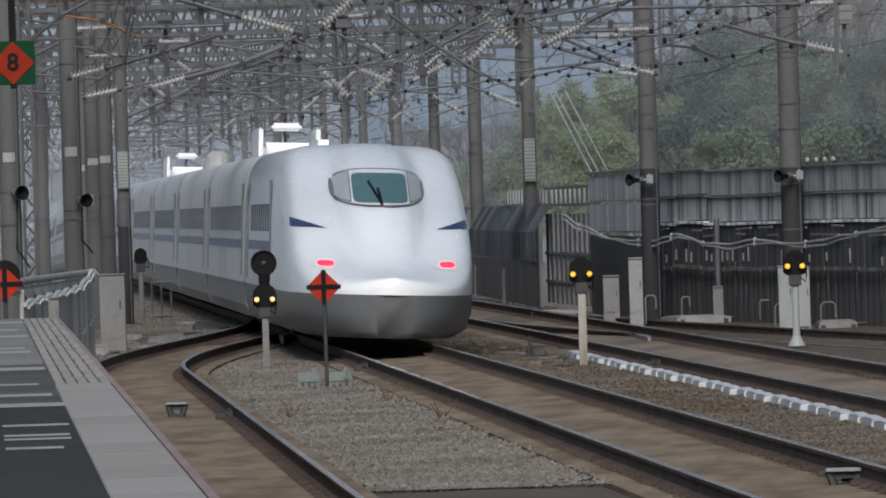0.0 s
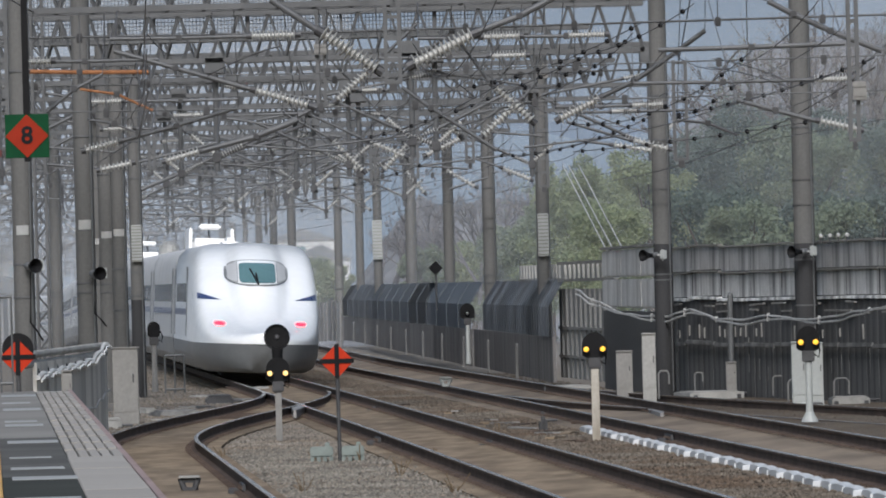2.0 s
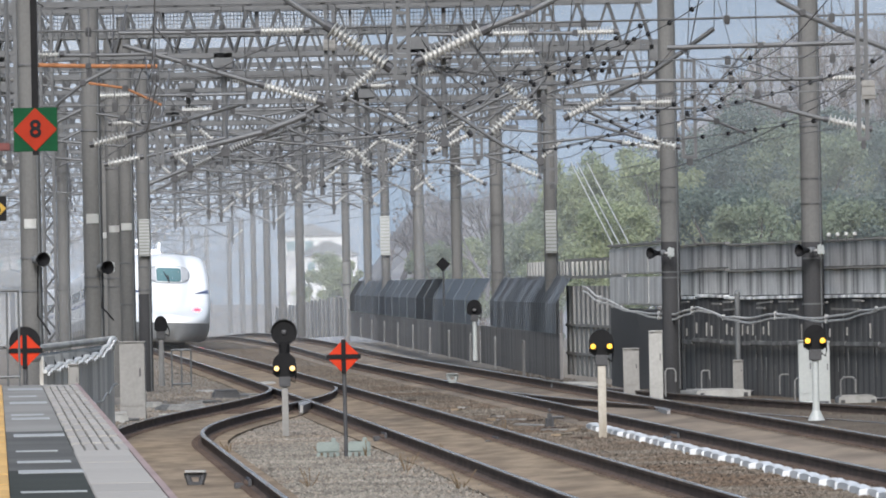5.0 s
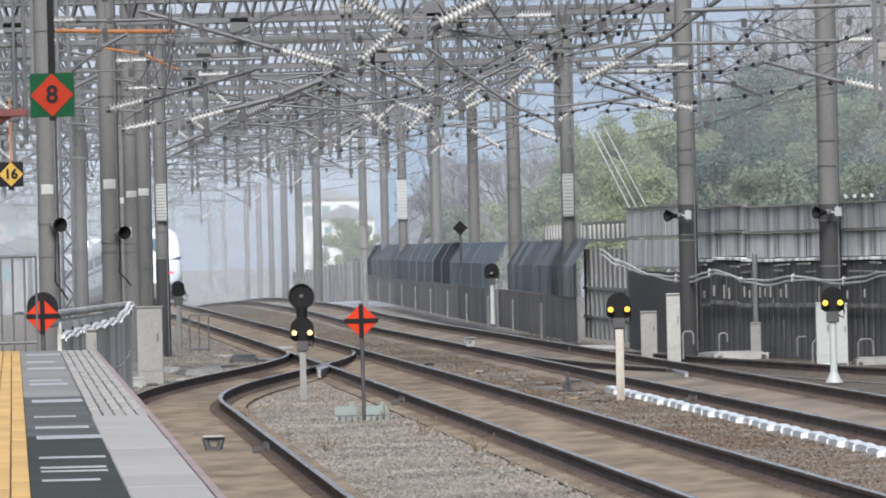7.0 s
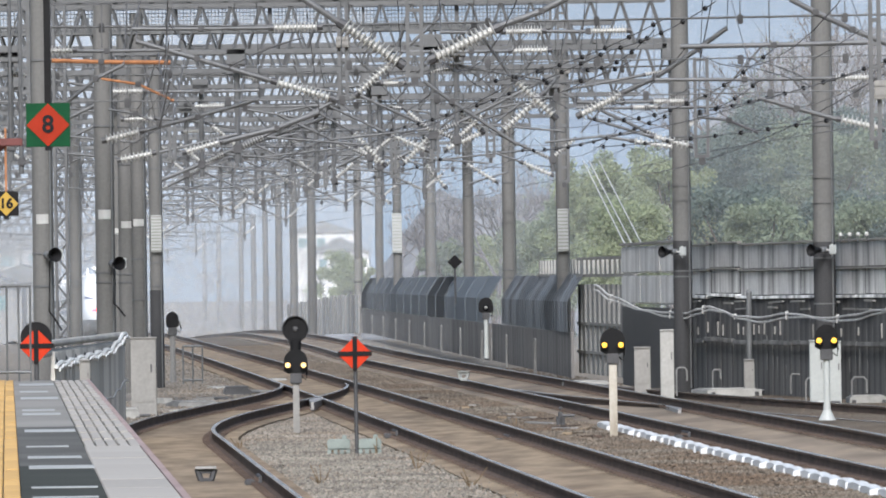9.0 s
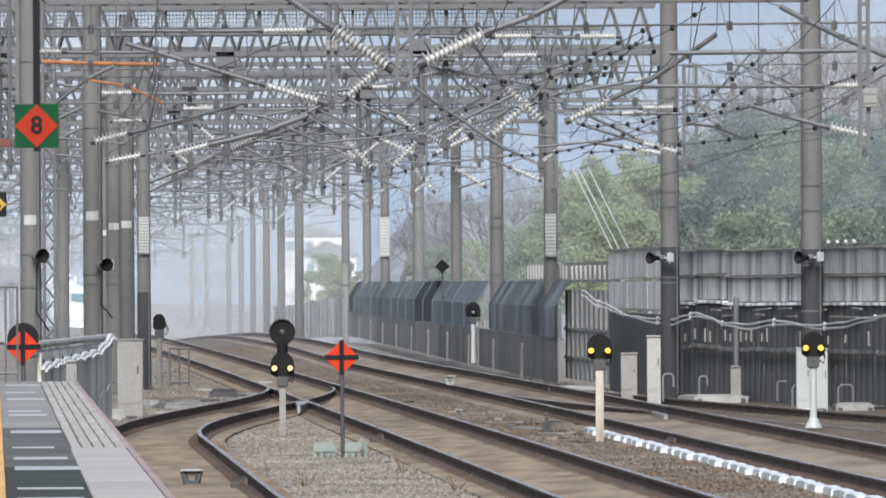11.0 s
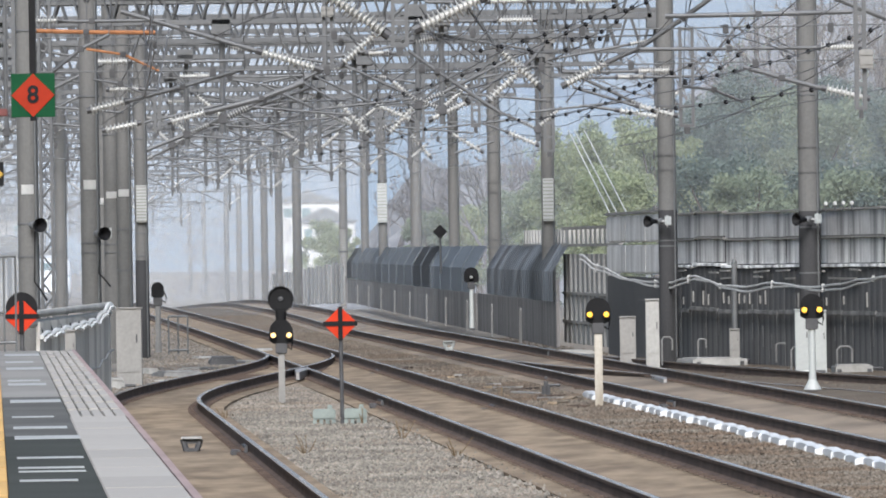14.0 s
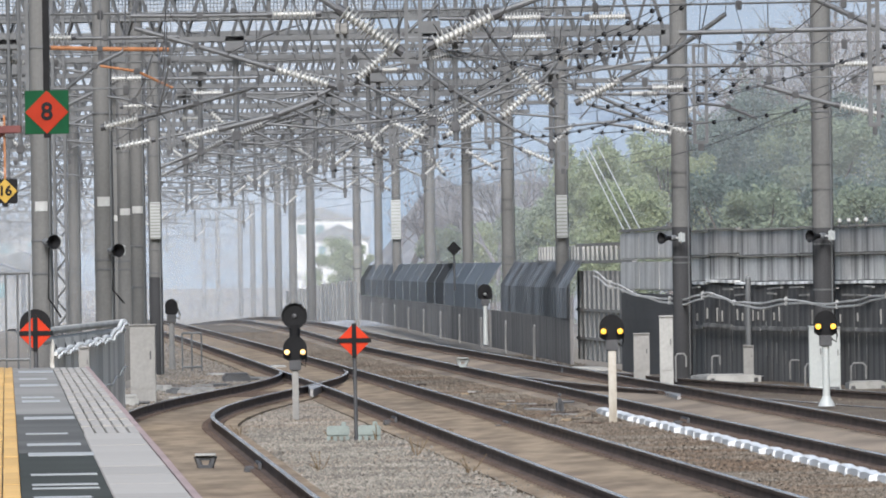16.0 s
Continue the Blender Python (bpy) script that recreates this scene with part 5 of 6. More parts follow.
arm(127, [(70, 77), (160, 80), (282, 82)], None, 0.035, label="orange rusty horizontal stay pipe", material="rust")
arm(127, [(160, 110), (225, 120), (288, 150)], None, 0.022, label="orange rusty bent rod", material="rust")
arm(126, [(100, 150), (150, 110), (200, 85)], None, 0.03, label="grey slanting stay pipe of the line")
arm(127, [(172, 164), (220, 172), (262, 190), (285, 140)], None, 0.022, label="grey bent guard rod")
arm(132, [(1215, 185), (1270, 192), (1322, 214)], None, 0.026, label="pale bent guard rod")
arm(200, [(265, 290), (430, 225), (560, 180)], None, 0.05, label="dark twisted feeder pipe")


def drop_post(u, v0, v1, d, w, label="grey drop post hanging from the lattice beam", material="galv"):
    a, b = sight(u, v0, d), sight(u, v1, d)
    t = thing("drop_post", label, "post", "drop posts", Matrix.Translation(b))
    h = a.z - b.z
    for sx in (-1, 1):
        part("channel", boxed(sx * w - 0.03, sx * w + 0.03, -0.05, 0.05, 0, h), material, t)
    for k in range(int(h / 0.35) + 1):
        part("batten", boxed(-w, w, -0.055, -0.045, k * 0.35, k * 0.35 + 0.06), material, t)
    y = min((128, 158, 186, 212, 238, 268, 300), key=lambda q: abs(q - d))
    if a.z < 7.2 or abs(y - d) > 2:
        part("stay_wire", rods([((0, 0, h), (0, y - d, 7.24 - b.z))], 0.012, 5), "wire", t)
    part("foot_bolt", boxed(-w * 0.5, w * 0.5, -0.05, 0.05, -0.12, 0.02), "steel_dark", t)


for u, v0, v1, d, w in ((715, -130, 112, 120, 0.11), (588, -60, 150, 138, 0.07), (978, -60, 300, 186, 0.11), (848, 60, 255, 165, 0.08), (750, 60, 280, 170, 0.07), (676, 200, 290, 172, 0.05),
                        (556, 262, 302, 200, 0.04), (463, 300, 325, 230, 0.05), (505, 290, 325, 225, 0.05), (1222, 80, 258, 135, 0.11), (25, -60, 215, 118, 0.06), (285, 190, 255, 150, 0.05), (1530, -60, 230, 110, 0.06)):
    drop_post(u, v0, v1, d, w)


def plates():
    for u, v, d, w, h in ((1540, 140, 109.86, 0.10, 0.14), (588, 48, 137.86, 0.13, 0.1), (978, 95, 185.86, 0.15, 0.17), (681, 387, 311.7, 0.20, 0.82), (975, 384, 191.7, 0.14, 0.55), (255, 385, 184.75, 0.13, 0.46)):
        c = sight(u, v, d)
        t = thing("mast_plate", "white ribbed plate strapped to the mast", "plate", "mast plates", Matrix.Translation(c))
        part("plate", boxed(-w, w, -0.02, 0.09, -h, h, 0.01), "white_metal" if h > 0.3 else "concrete", t)
        for k in range(12 if h > 0.3 else 2):
            z = -h + 2 * h * (k + 0.5) / (12 if h > 0.3 else 2)
            part("rib", boxed(-w * 0.96, w * 0.96, -0.035, -0.02, z - 0.012, z + 0.012), "concrete", t)


plates()


def cantilever_set():
    """A registration bracket as hangs over each track, to be repeated along the line."""
    t = thing("catenary_bracket", "grey steel catenary bracket with white insulators", "cantilever", "catenary brackets")
    part("drop_tube", rods([((0, 0, 4.9), (0, 0, 7.3))], 0.06), "galv", t)
    part("top_arm", rods([((0, 0, 6.75), (2.3, 0, 6.35))], 0.03), "galv", t)
    part("low_arm", rods([((0, 0, 5.2), (2.3, 0, 6.3))], 0.035), "galv", t)
    part("registration_arm", rods([((0.6, 0, 5.45), (2.7, 0, 5.25))], 0.025), "galv", t)
    part("head_plate", boxed(-0.2, 0.2, -0.5, 0.5, 6.98, 7.32, 0.01), "galv", t)
    insulator((0, 0, 6.75), (0.6, 0, 6.65), t, 0.055, 9)
    insulator((0, 0, 5.2), (0.6, 0, 5.48), t, 0.055, 9)
    insulator((0.0, 0.02, 5.25), (-0.6, 0.02, 5.75), t, 0.055, 9)
    part("stay", rods([((-0.7, 0, 5.85), (-1.9, 0, 7.2))], 0.02), "galv", t)
    part("clamp", boxed(-0.09, 0.09, -0.09, 0.09, 5.1, 5.3, 0.02), "steel_dark", t)
    return t


BEAMS = (158, 186, 212, 238, 268, 300, 345, 400, 460, 520, 580, 640, 700)
first = cantilever_set()
first.matrix_basis = pose(main_x(158) - 2.2, 158, 0)
for i, y in enumerate(BEAMS):
    for j, (o, flip) in enumerate(((-2.2, 0), (2.3, 180), (2.1, 0), (6.7, 180), (-7.0, 0))):
        if (i, j) != (0, 0) and (i != 2 or j < 3):
            copy_thing(first, pose(main_x(y) + o + 0.15 * ((i * 7 + j * 3) % 5 - 2), y, 0.12 * ((i + j) % 3) + grade(y), 0, 0, flip))


def gantry_screen():
    """A grating of thin bars along the walkway of a lattice beam."""
    y = 158.6
    x0, x1, z0, z1 = main_x(y) - 11.4, main_x(y) + 4.5, 7.72, 8.75
    t = thing("gantry_screen", "dark steel mesh screen along the gantry walkway", "mesh screen")
    n = int((x1 - x0) / 0.075)
    bm = bmesh.new()
    for i in range(n + 1):
        x = x0 + (x1 - x0) * i / n
        rod(bm, (x, y, z0), (x, y, z1), 0.010, n=3)
    for k in range(14):
        z = z0 + (z1 - z0) * k / 13
        rod(bm, (x0, y, z), (x1, y, z), 0.010, n=3)
    part("mesh_panel", bm, "steel_grey", t)
    for k in range(9):
        x = x0 + (x1 - x0) * k / 8
        part("stanchion", boxed(x - 0.03, x + 0.03, y - 0.03, y + 0.03, z0 - 0.06, z1 + 0.02), "galv", t)
    part("walkway_deck", boxed(x0, x1, y - 0.75, y + 0.05, 7.66, 7.72), "steel_grey", t)


gantry_screen()


def wires():
    spans = [98] + [128] + list(BEAMS) + [760, 820, 880, 940]
    for name, path in (("main", main_x), ("next", next_track_x), ("platform", lambda y: main_x(y) - 4.7), ("branch", lambda y: main_x(y) + 8.2)):
        t = thing("catenary_wire", "dark overhead contact wire hung from a sagging messenger wire", "overhead wire", "overhead wires")
        mess, cont, drops = [], [], []
        for a, b in zip(spans, spans[1:]):
            n = 9
            for k in range(n):
                f = k / n
                y = a + (b - a) * f
                st = 0.22 * (1 if spans.index(a) % 2 else -1)
                x = path(y) + st * (1 - 2 * f)
                zm = 6.35 - 4 * 0.75 * f * (1 - f)
                fall = grade(y)
                mess.append((x, y, zm + fall))
                cont.append((x, y, 5.05 + fall))
                if k:
                    drops.append(((x, y, 5.05 + fall), (x, y, zm + fall)))
        part("messenger", tube(mess, 0.008, 5), "wire", t)
        part("contact", tube(cont, 0.008, 5), "wire", t)
        part("auxiliary", tube([(x, y, 0.35 * (zm - grade(y)) + 0.65 * 5.05 + 0.1 + grade(y)) for x, y, zm in mess], 0.006, 5), "wire", t)
        for a, b in drops:
            part("dropper", rods([(a, b)], 0.005, 4), "wire", t)
    for u0, v0, d0, u1, v1, d1, sag, beads in ((640, 212, 160, 1062, 66, 124, 0.15, 15), (1062, 66, 124, 1250, -20, 112, 0.1, 5), (655, 216, 160, 1062, 100, 126, 0.25, 0), (1205, 178, 140, 1568, 82, 116, 0.1, 11),
                                               (860, 100, 128, 1100, 84, 124, 0.3, 4), (895, 242, 165, 1170, 178, 135, 0.2, 12), (1205, 184, 140, 1330, 118, 128, 0.1, 4), (560, 300, 190, 780, 250, 160, 0.1, 6),
                                               (266, 318, 190, 560, 220, 150, 0.1, 0), (1100, 290, 150, 1568, 98, 118, 0.3, 0), (280, 12, 122, 360, 40, 126, 0.25, 0), (1008, 100, 128, 1140, 30, 120, 0.2, 5), (1030, 238, 150, 1470, 190, 118, 0.05, 10), (1020, 186, 140, 1180, 168, 132, 0.12, 6), (1180, 168, 132, 1350, 66, 122, 0.1, 5),
                                               (840, 122, 130, 1160, 10, 116, 0.15, 8), (440, 60, 124, 515, 40, 124, 0.0, 0), (385, 92, 126, 520, 40, 122, -0.05, 0), (1280, 78, 122, 1405, 118, 126, -0.05, 0), (1270, 92, 122, 1420, 134, 126, -0.05, 0),
                                               (750, 40, 122, 860, 140, 126, 0.2, 0), (760, 85, 122, 860, 140, 124, -0.1, 0)):
        t = thing("jumper_wire", "dark jumper wire with small spacer beads" if beads else "dark bare jumper wire", "wire", "jumper wires")
        a, b = sight(u0, v0, d0), sight(u1, v1, d1)
        ps = [a + (b - a) * (k / 16) - Vector((0, 0, 4 * sag * (k / 16) * (1 - k / 16))) for k in range(17)]
        part("strand", tube(ps, 0.009, 5), "wire", t)
        for k in range(beads):
            f = (k + 0.5) / beads
            p = a + (b - a) * f - Vector((0, 0, 4 * sag * f * (1 - f)))
            part("bead", lathe([(0.012, -0.04), (0.036, -0.024), (0.040, 0.0), (0.036, 0.024), (0.012, 0.04)], 8, m=Matrix.Translation(p)), "black", t)
    for u0, u1 in ((1012, 1083), (1022, 1096), (1040, 1113)):
        t = thing("guy_wire", "pale guy wire running down to the wall top", "wire", "guy wires")
        a, b = sight(u0, 262, 185), sight(u1 + 14, 436, 172)
        part("strand", tube([a, (a + b) / 2, b], 0.016, 5), "pale_wire", t)


def span_wires():
    """Cross spans under each lattice beam, with clamps where they meet the line."""
    for i, y in enumerate((128,) + BEAMS[:9]):
        for k, z in enumerate((6.85, 6.15, 5.55)):
            z, top = z + grade(y), 7.22 + grade(y)
            if (i + k) % 3 == 0 and i:
                continue
            t = thing("cross_span", "grey cross-span pipe under the lattice beam", "overhead wire", "cross spans")
            x0, x1 = main_x(y) - 10.8 + (k == 2) * 3, main_x(y) + 8.6 - (i % 3) * 1.5
            part("span", tube([(x0, y + 0.45, z), ((x0 + x1) / 2, y + 0.45, z - 0.06), (x1, y + 0.45, z)], 0.022 if k == 0 else 0.014, 6), "galv", t)
            for j in range(9):
                x = x0 + (x1 - x0) * (j + 0.5) / 9 + 0.2 * math.sin(i * 5 + j * 3)
                part("clamp", boxed(-0.05, 0.05, -0.05, 0.05, -0.09, 0.07, 0.012), "steel_dark", t, m=Matrix.Translation((x, y + 0.45, z - 0.04)))
                if (j + k) % 2:
                    part("hanger", rods([((x, y + 0.45, z), (x, y + 0.45, top))], 0.010, 5), "galv", t)


wires()
span_wires()


def rail_joints():
    for path, x, y in ((main_x, -0.75, 122), (main_x, 0.75, 117), (next_track_x, 0.75, 110), (next_track_x, -0.75, 118), (main_x, 0.75, 152), (platform_track_x, 0.75, 95)):
        t = thing("rail_joint", "dark bolted joint box beside the rail", "rail joint", "rail joints", pose(path(y) + x, y, -0.12, 0, 0, 3.4))
        for sx in (-1, 1):
            part("fishplate", boxed(sx * 0.06 - 0.02, sx * 0.06 + 0.02, -0.6, 0.6, -0.03, 0.06, 0.005), "steel_dark", t)
            for k in range(4):
                part("bolt", boxed(sx * 0.09 - 0.015, sx * 0.09 + 0.015, -0.45 + k * 0.3 - 0.02, -0.45 + k * 0.3 + 0.02, -0.01, 0.03), "rail_side", t)
        part("bond_box", boxed(-0.24, -0.12, -0.2, 0.2, -0.08, 0.0, 0.015), "steel_dark", t)


rail_joints()


# ---- trees and distance ----
def let_light_through(m, share):
    """Leaves pass part of the light on to their far side."""
    n, l = m.node_tree.nodes, m.node_tree.links
    thin, mix = n.new("ShaderNodeBsdfTranslucent"), n.new("ShaderNodeMixShader")
    l.new(n["Principled BSDF"].inputs["Base Color"].links[0].from_socket, thin.inputs[0])
    mix.inputs[0].default_value = share
    l.new(n["Principled BSDF"].outputs[0], mix.inputs[1])
    l.new(thin.outputs[0], mix.inputs[2])
    l.new(mix.outputs[0], n["Material Output"].inputs[0])


for leafy in ("leaf", "leaf_light", "leaf_dark", "twig"):
    let_light_through(M[leafy], 0.5)


def leaves(rng, centres, count, size):
    """Small leaf blades strewn over the shells of clumps."""
    c = centres[rng.integers(0, len(centres), count)]
    unit = lambda v: v / np.linalg.norm(v, axis=1)[:, None]
    p = c[:, :3] + unit(rng.normal(0, 1, (count, 3))) * (c[:, 3:4] * rng.uniform(0.45, 1.15, (count, 1)))
    a = unit(rng.normal(0, 1, (count, 3)))
    b = rng.normal(0, 1, (count, 3))
    b = unit(b - a * (a * b).sum(1)[:, None])
    s = size * rng.uniform(0.6, 1.4, (count, 1))
    verts = np.stack([p + a * s, p + b * s * 0.6, p - a * s, p - b * s * 0.6], 1).reshape(-1, 3)
    return verts.tolist(), np.arange(count * 4).reshape(-1, 4).tolist()


def tree(x, y, h, w, material, label, seed, count=3500, size=0.066, low=0.25):
    rng = np.random.default_rng(seed)
    t = thing("tree", label, "tree", "trees behind the wall", Matrix.Translation((x, y, -0.4 + grade(y))))
    bm = rod(bmesh.new(), (0, 0, 0), (0.1, 0, h * 0.6), 0.2, 0.09, 8)
    cs = []
    for k in range(64):
        z = h * (low + (0.95 - low) * rng.random())
        rad = w * (1 - 0.75 * (z / h - 0.3) ** 2) * math.sqrt(rng.random())
        a = rng.uniform(0, 6.28)
        p = (rad * math.cos(a), rad * math.sin(a), z)
        if k % 7 == 0:
            rod(bm, (0, 0, z * 0.55), p, 0.06, 0.02, 5)
        cs.append((*p, rng.uniform(0.45, 1.0) * w * 0.30))
    part("trunk", bm, "bark", t)
    raw("crown", *leaves(rng, np.array(cs), count, size), material, t)
    return t


def bare_tree(x, y, h, label, seed, spread=0.5, material="bark"):
    rng = random.Random(seed)
    t = thing("bare_tree", label, "tree", "bare trees", Matrix.Translation((x, y, -0.4 + grade(y))))
    tr = bmesh.new()
    br = bmesh.new()

    def grow(bm, p, d, l, r, k):
        q = p + d * l
        rod(bm, p, q, r, r * 0.65, 5)
        if k == 0:
            return
        for _ in range(3):
            e = (d + Vector((rng.gauss(0, spread), rng.gauss(0, spread), rng.gauss(0.12, 0.3)))).normalized()
            grow(br, q - d * l * rng.random() * 0.35, e, l * rng.uniform(0.55, 0.8), max(0.012, r * 0.6), k - 1)

    grow(tr, Vector((0, 0, 0)), Vector((0, 0, 1)), h * 0.36, 0.16, 5)
    part("trunk", tr, material, t)
    part("bare_crown", br, material, t)


def far_scene():
    rng = random.Random(4)
    # u, v of the crown's top, distance, half width, leaf
    for k, (u, v, d, w, m) in enumerate(((1040, 255, 300, 2.3, "leaf_light"), (1110, 235, 310, 2.6, "leaf_light"), (1165, 255, 295, 2.2, "leaf_light"), (1090, 330, 270, 1.8, "leaf_light"), (985, 330, 330, 2.2, "leaf"),
                                         (1235, 215, 300, 2.6, "leaf_dark"), (1300, 190, 320, 3.0, "leaf_dark"), (1370, 160, 310, 3.1, "leaf_dark"), (1440, 190, 300, 2.8, "leaf"), (1500, 170, 320, 3.1, "leaf_dark"), (1570, 180, 310, 3.0, "leaf_dark"),
                                         (1640, 190, 310, 3.0, "leaf"), (1270, 300, 255, 2.0, "leaf_dark"), (1340, 330, 250, 2.0, "leaf"), (1420, 320, 255, 2.0, "leaf_dark"), (1500, 340, 250, 2.0, "leaf"), (1580, 330, 250, 2.2, "leaf_dark"),
                                         (930, 350, 340, 2.0, "leaf"), (850, 395, 370, 1.5, "leaf_light"), (760, 400, 370, 1.5, "leaf"), (580, 415, 460, 1.9, "leaf_light"), (610, 430, 430, 1.2, "leaf_light"))):
        p = sight(u, v, d)
        label = {"leaf": "mid green leafy tree behind the trackside wall", "leaf_dark": "dark evergreen tree behind the trackside wall", "leaf_light": "yellow-green spring tree behind the trackside wall"}[m]
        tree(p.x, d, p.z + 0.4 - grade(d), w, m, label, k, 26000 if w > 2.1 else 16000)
    for k, (u, v, d) in enumerate(((1290, 20, 350), (1400, -20, 360), (1500, -60, 350), (1560, -40, 355), (1350, 0, 330), (1450, -70, 335), (1530, -90, 340), (1610, -60, 330), (1480, -20, 325), (940, 230, 380), (890, 240, 390), (820, 260, 400), (860, 300, 360), (780, 270, 410), (720, 300, 420), (975, 250, 370), (700, 330, 380))):
        p = sight(u, v, d)
        # beyond 345 m the bark gives way to the haze-paled twig colour
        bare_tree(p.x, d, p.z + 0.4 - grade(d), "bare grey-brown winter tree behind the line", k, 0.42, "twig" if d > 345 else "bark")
    # wooded slope, a far ridge and small far buildings
    vs, fs = [], []
    nx, ny = 60, 12
    for j in range(ny):
        for i in range(nx):
            x, y = -12 + 130 * i / (nx - 1), 430 + 60 * j / (ny - 1)
            rise = ease(j / (ny - 1)) * (9.5 * ease((x + 9) / 8) + 10.5 * ease((x - 11) / 13))
            vs.append((x, y, -0.5 + grade(y) + rise + 1.6 * noise.noise((x * 0.35, y * 0.1, 1)) * (j > 0)))
    for j in range(ny - 1):
        for i in range(nx - 1):
            a = j * nx + i
            fs.append((a, a + 1, a + nx + 1, a + nx))
    # the slope's far_wood or hill colour already carries its haze
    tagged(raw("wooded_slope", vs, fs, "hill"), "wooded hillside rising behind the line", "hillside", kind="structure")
    g = np.random.default_rng(9)
    pts = np.array([v for v in vs if v[0] > -2])
    pts = pts[g.integers(0, len(pts), 900)]
    cs = np.concatenate([pts + g.normal(0, 0.8, pts.shape), g.uniform(0.5, 1.3, (900, 1))], 1)
    # leaf and twig colours here have the distance haze mixed in
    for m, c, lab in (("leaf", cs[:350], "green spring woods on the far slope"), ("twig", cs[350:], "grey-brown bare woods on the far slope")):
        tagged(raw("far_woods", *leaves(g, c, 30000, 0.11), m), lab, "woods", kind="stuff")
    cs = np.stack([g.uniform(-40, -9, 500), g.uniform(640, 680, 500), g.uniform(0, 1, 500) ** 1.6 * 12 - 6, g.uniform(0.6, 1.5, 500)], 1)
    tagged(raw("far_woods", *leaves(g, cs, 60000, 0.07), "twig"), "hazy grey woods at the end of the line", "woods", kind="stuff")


far_scene()


def houses():
    for u, v, d, w, h, col, roof in ((-60, 478, 520, 6, 4.5, "concrete_mid", "steel_grey"), (15, 468, 560, 7, 3.4, "concrete_mid", "steel_grey"), (580, 420, 640, 5.0, 5.0, "white", "steel_grey"), (548, 385, 800, 7, 5, "white", "steel_grey"), (-5, 410, 700, 9, 8, "concrete_pale", "steel_grey")):
        b = sight(u, v, d)
        t = thing("house", "small pale far house beyond the line", "house", "far houses", Matrix.Translation((b.x, d, -0.4 + grade(d))))
        hh = b.z + 0.4 - grade(d)
        part("wall", boxed(-w / 2, w / 2, 0, 6, 0, max(hh, 2.5)), col, t)
        part("roof", loft([[(-w / 2 - 0.3, y, max(hh, 2.5)), (0, y, max(hh, 2.5) + 1.3), (w / 2 + 0.3, y, max(hh, 2.5))] for y in (-0.3, 6.3)]), roof, t)
        for k in range(3):
            part("window", boxed(-w * 0.36 + k * w * 0.28, -w * 0.36 + k * w * 0.28 + w * 0.13, -0.05, 0.02, max(hh, 2.5) - 1.6, max(hh, 2.5) - 0.6), "glass", t)


houses()


def sky_backdrop():
    """The pale hazy sky and the far blue ridge, far behind the rest."""
    m = bpy.data.materials.new("haze_sky")
    m.use_nodes = True
    n, l = m.node_tree.nodes, m.node_tree.links
    n.remove(n["Principled BSDF"])
    em = n.new("ShaderNodeEmission")
    co, sep = n.new("ShaderNodeTexCoord"), n.new("ShaderNodeSeparateXYZ")
    l.new(co.outputs["Object"], sep.inputs[0])
    mr = n.new("ShaderNodeMapRange")
    mr.inputs[1].default_value, mr.inputs[2].default_value = -5, 75
    l.new(sep.outputs["Z"], mr.inputs[0])
    cr = n.new("ShaderNodeValToRGB")
    cr.color_ramp.elements[0].color = (0.62, 0.66, 0.71, 1)
    cr.color_ramp.elements[1].color = (0.17, 0.25, 0.36, 1)
    cr.color_ramp.elements.new(0.35).color = (0.24, 0.32, 0.43, 1)
    l.new(mr.outputs[0], cr.inputs[0])
    nz = n.new("ShaderNodeTexNoise")
    nz.inputs["Scale"].default_value = 0.02
    l.new(co.outputs["Object"], nz.inputs["Vector"])
    mx = n.new("ShaderNodeMix")
    mx.data_type = "RGBA"
    mx.inputs[0].default_value = 0.15
    l.new(cr.outputs[0], mx.inputs[6])
    l.new(nz.outputs[0], mx.inputs[7])
    l.new(mx.outputs[2], em.inputs[0])
    em.inputs[1].default_value = 1.0
    l.new(em.outputs[0], n["Material Output"].inputs[0])
    M["sky"] = m
    k = 24
    vs = [(1900 * math.sin(a), 1900 * math.cos(a), z) for z in (-30, 700) for a in [radians(-50 + 100 * i / k) for i in range(k + 1)]]
    fs = [(i, i + 1, k + 2 + i, k + 1 + i) for i in range(k)]
    tagged(raw("backdrop", vs, fs, "sky"), "pale hazy blue sky in the distance", "sky", kind="structure")
    # the ridge's haze is in its blue base colour
    vs, fs = [], []
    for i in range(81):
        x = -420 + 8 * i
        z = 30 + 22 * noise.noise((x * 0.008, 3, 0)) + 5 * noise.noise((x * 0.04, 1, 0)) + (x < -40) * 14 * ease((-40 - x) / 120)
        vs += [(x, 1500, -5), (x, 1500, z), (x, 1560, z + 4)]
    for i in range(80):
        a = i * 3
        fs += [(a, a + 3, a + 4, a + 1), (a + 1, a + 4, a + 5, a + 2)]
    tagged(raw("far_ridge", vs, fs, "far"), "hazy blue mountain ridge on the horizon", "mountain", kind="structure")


sky_backdrop()


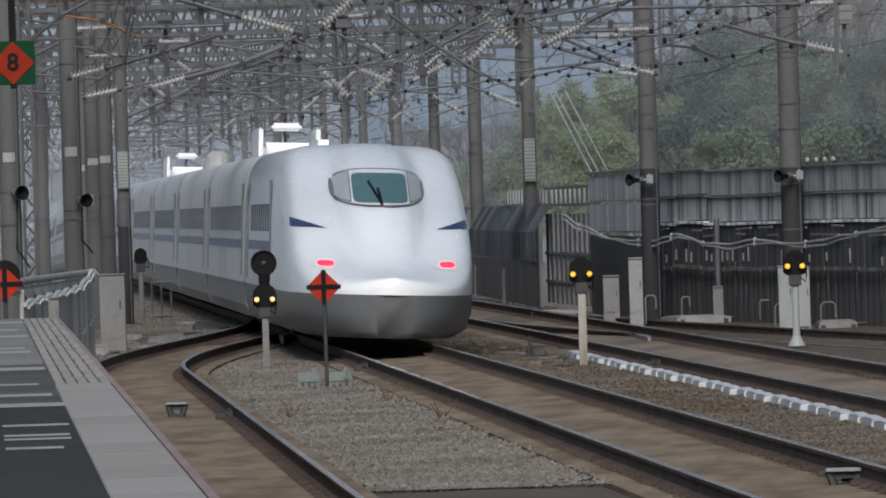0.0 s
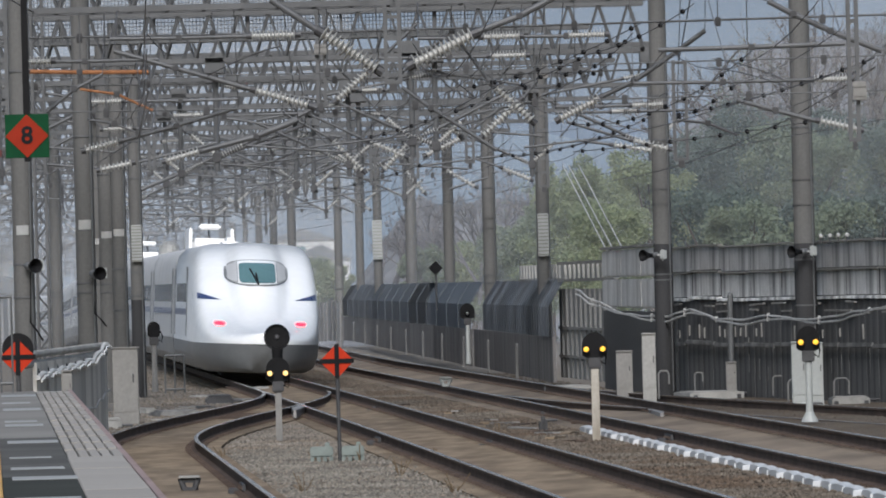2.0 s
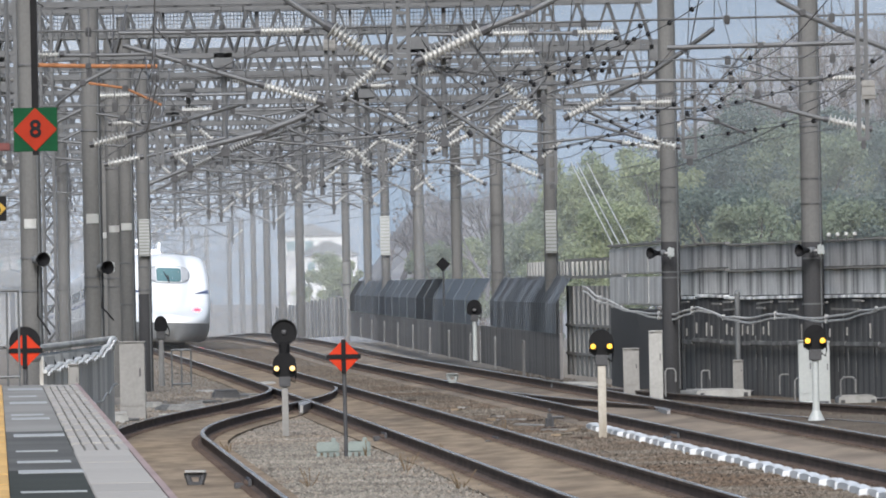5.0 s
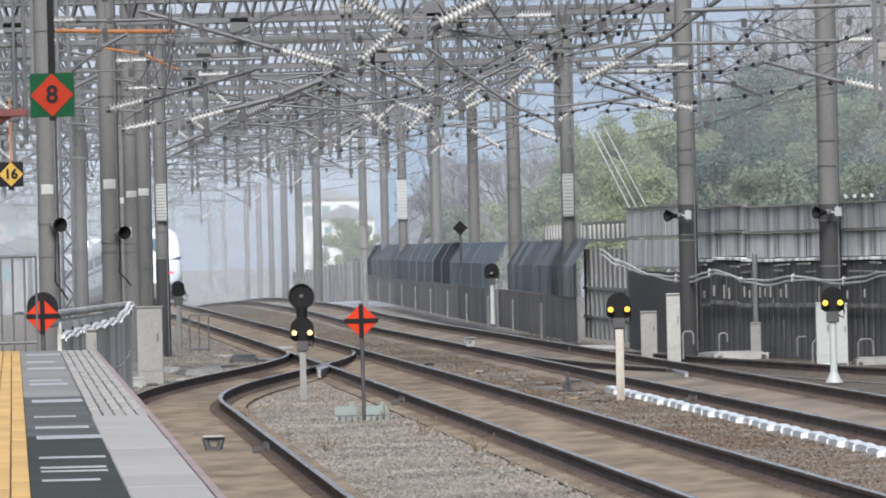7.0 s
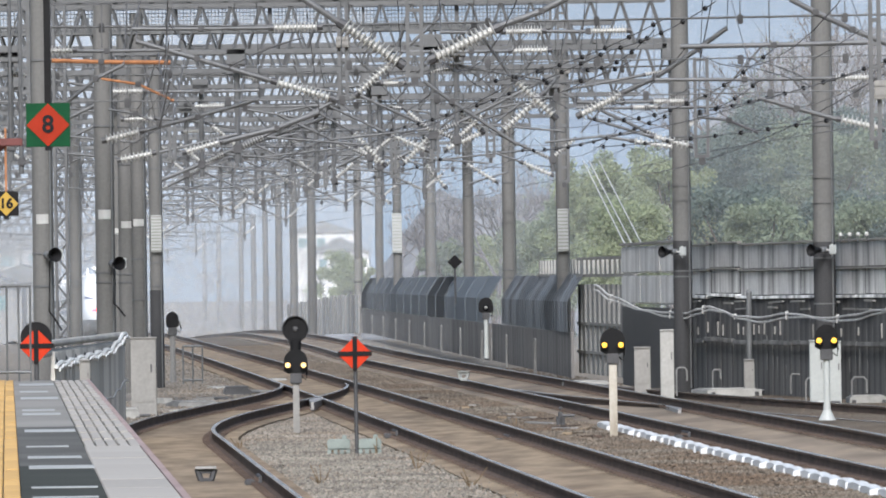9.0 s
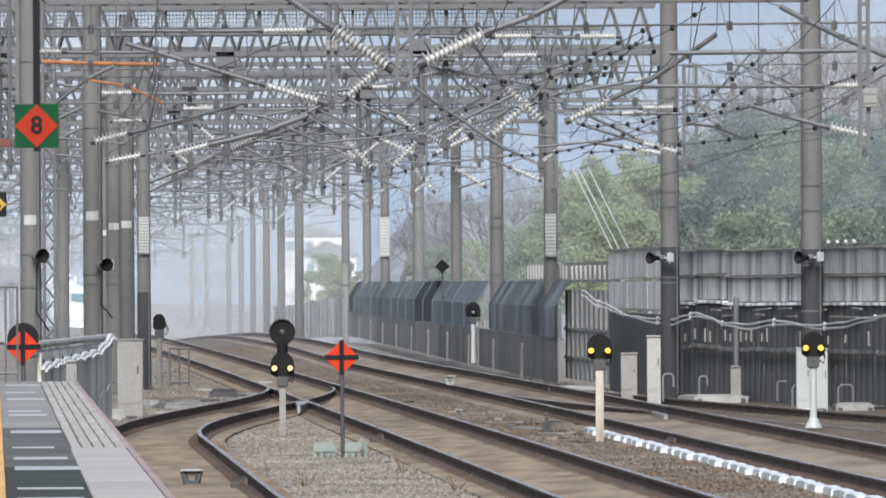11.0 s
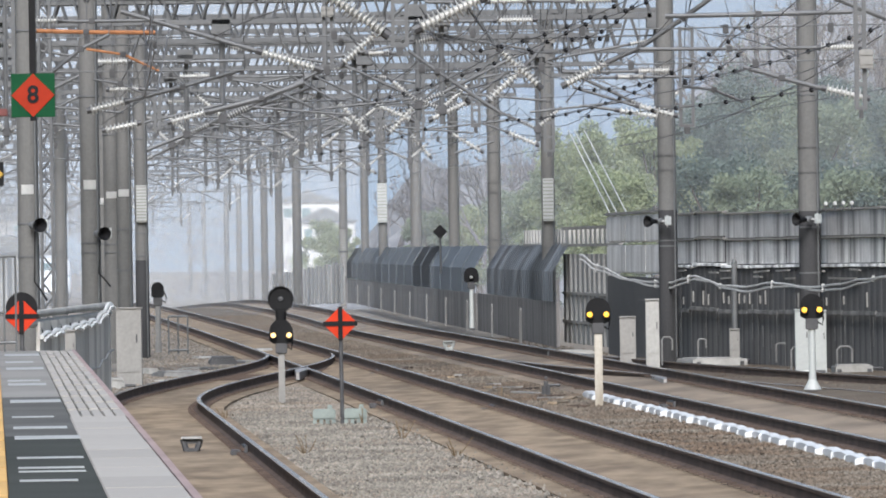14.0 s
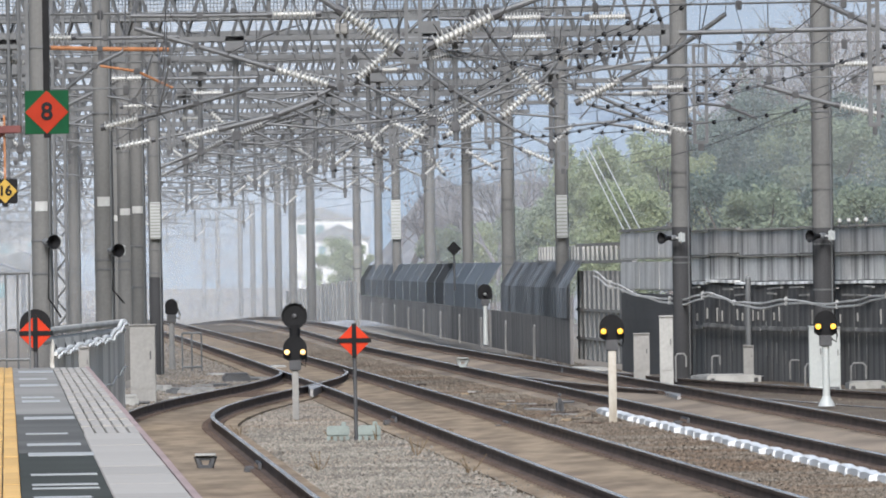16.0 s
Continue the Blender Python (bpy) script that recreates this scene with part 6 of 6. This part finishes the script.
# ---- weeds and loose boards on the ballast ----
def weeds():
    M["dry"] = mat("dry_stalk", (0.14, 0.10, 0.06), 0.9, vary=0.3, scale=5, fine=30)
    rng = random.Random(11)
    for u, v, d in ((712, 826, 103), (805, 872, 94), (562, 764, 113), (640, 770, 112), (776, 790, 108), (885, 735, 126), (398, 762, 116), (540, 860, 96)):
        b = sight(u, v, d)
        t = thing("dry_weed", "dry brown weed growing through the ballast", "weed", "weeds", Matrix.Translation((b.x, d, -0.27)))
        for k in range(7):
            q = Vector((rng.gauss(0, 0.07), rng.gauss(0, 0.07), rng.uniform(0.12, 0.32)))
            part("stalk", tube([(0, 0, 0), q * 0.5 + Vector((0.015, 0, 0)), q], 0.007, 4), "dry", t)
    for k in range(16):
        y = rng.uniform(118, 165)
        x = rng.uniform(main_x(y) + 1.4, next_track_x(y) - 1.5)
        t = thing("loose_board", "weathered board lying on the ballast", "board", "loose boards", pose(x, y, -0.235, rng.uniform(-2, 2), rng.uniform(-2, 2), rng.uniform(60, 120)))
        part("plank", boxed(-rng.uniform(0.3, 0.8), rng.uniform(0.3, 0.8), -0.08, 0.08, 0, 0.04, 0.006), rng.choice(("slab", "concrete", "rail_side")), t)


weeds()


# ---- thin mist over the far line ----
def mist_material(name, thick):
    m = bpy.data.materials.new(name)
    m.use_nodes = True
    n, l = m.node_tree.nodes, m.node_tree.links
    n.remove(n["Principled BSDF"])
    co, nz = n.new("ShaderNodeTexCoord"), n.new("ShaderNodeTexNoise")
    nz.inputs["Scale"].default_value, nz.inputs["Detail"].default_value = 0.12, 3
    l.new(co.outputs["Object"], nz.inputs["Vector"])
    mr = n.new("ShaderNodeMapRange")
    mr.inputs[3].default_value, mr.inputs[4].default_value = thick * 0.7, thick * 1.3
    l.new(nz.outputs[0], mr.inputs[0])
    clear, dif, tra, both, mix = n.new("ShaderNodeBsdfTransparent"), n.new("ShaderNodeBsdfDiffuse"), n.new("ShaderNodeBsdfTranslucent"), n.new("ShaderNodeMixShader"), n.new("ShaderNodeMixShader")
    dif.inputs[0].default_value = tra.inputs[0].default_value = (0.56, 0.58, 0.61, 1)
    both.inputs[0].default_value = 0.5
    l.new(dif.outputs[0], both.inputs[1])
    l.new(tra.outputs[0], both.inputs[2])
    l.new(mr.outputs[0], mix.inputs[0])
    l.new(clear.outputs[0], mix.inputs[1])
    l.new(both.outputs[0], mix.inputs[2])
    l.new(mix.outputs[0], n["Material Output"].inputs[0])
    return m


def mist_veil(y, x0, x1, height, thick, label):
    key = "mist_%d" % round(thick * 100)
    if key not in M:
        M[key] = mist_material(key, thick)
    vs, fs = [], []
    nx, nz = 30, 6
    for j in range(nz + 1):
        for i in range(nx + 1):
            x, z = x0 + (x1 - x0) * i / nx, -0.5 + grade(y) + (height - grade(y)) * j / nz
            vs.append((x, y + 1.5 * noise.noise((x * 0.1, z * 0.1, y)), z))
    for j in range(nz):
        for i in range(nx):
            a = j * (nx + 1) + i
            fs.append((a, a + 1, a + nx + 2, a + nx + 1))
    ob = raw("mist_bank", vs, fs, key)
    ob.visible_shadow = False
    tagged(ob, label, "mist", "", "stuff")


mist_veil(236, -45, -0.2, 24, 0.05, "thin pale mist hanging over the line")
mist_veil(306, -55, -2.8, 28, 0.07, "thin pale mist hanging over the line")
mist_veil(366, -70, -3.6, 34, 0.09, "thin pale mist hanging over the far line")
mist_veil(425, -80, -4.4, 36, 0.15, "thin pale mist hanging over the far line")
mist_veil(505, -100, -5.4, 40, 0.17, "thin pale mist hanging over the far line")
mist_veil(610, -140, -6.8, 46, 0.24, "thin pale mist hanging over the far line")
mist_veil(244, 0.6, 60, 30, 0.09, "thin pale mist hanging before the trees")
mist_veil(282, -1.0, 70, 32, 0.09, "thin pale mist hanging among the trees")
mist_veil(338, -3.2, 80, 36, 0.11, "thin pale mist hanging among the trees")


motions()
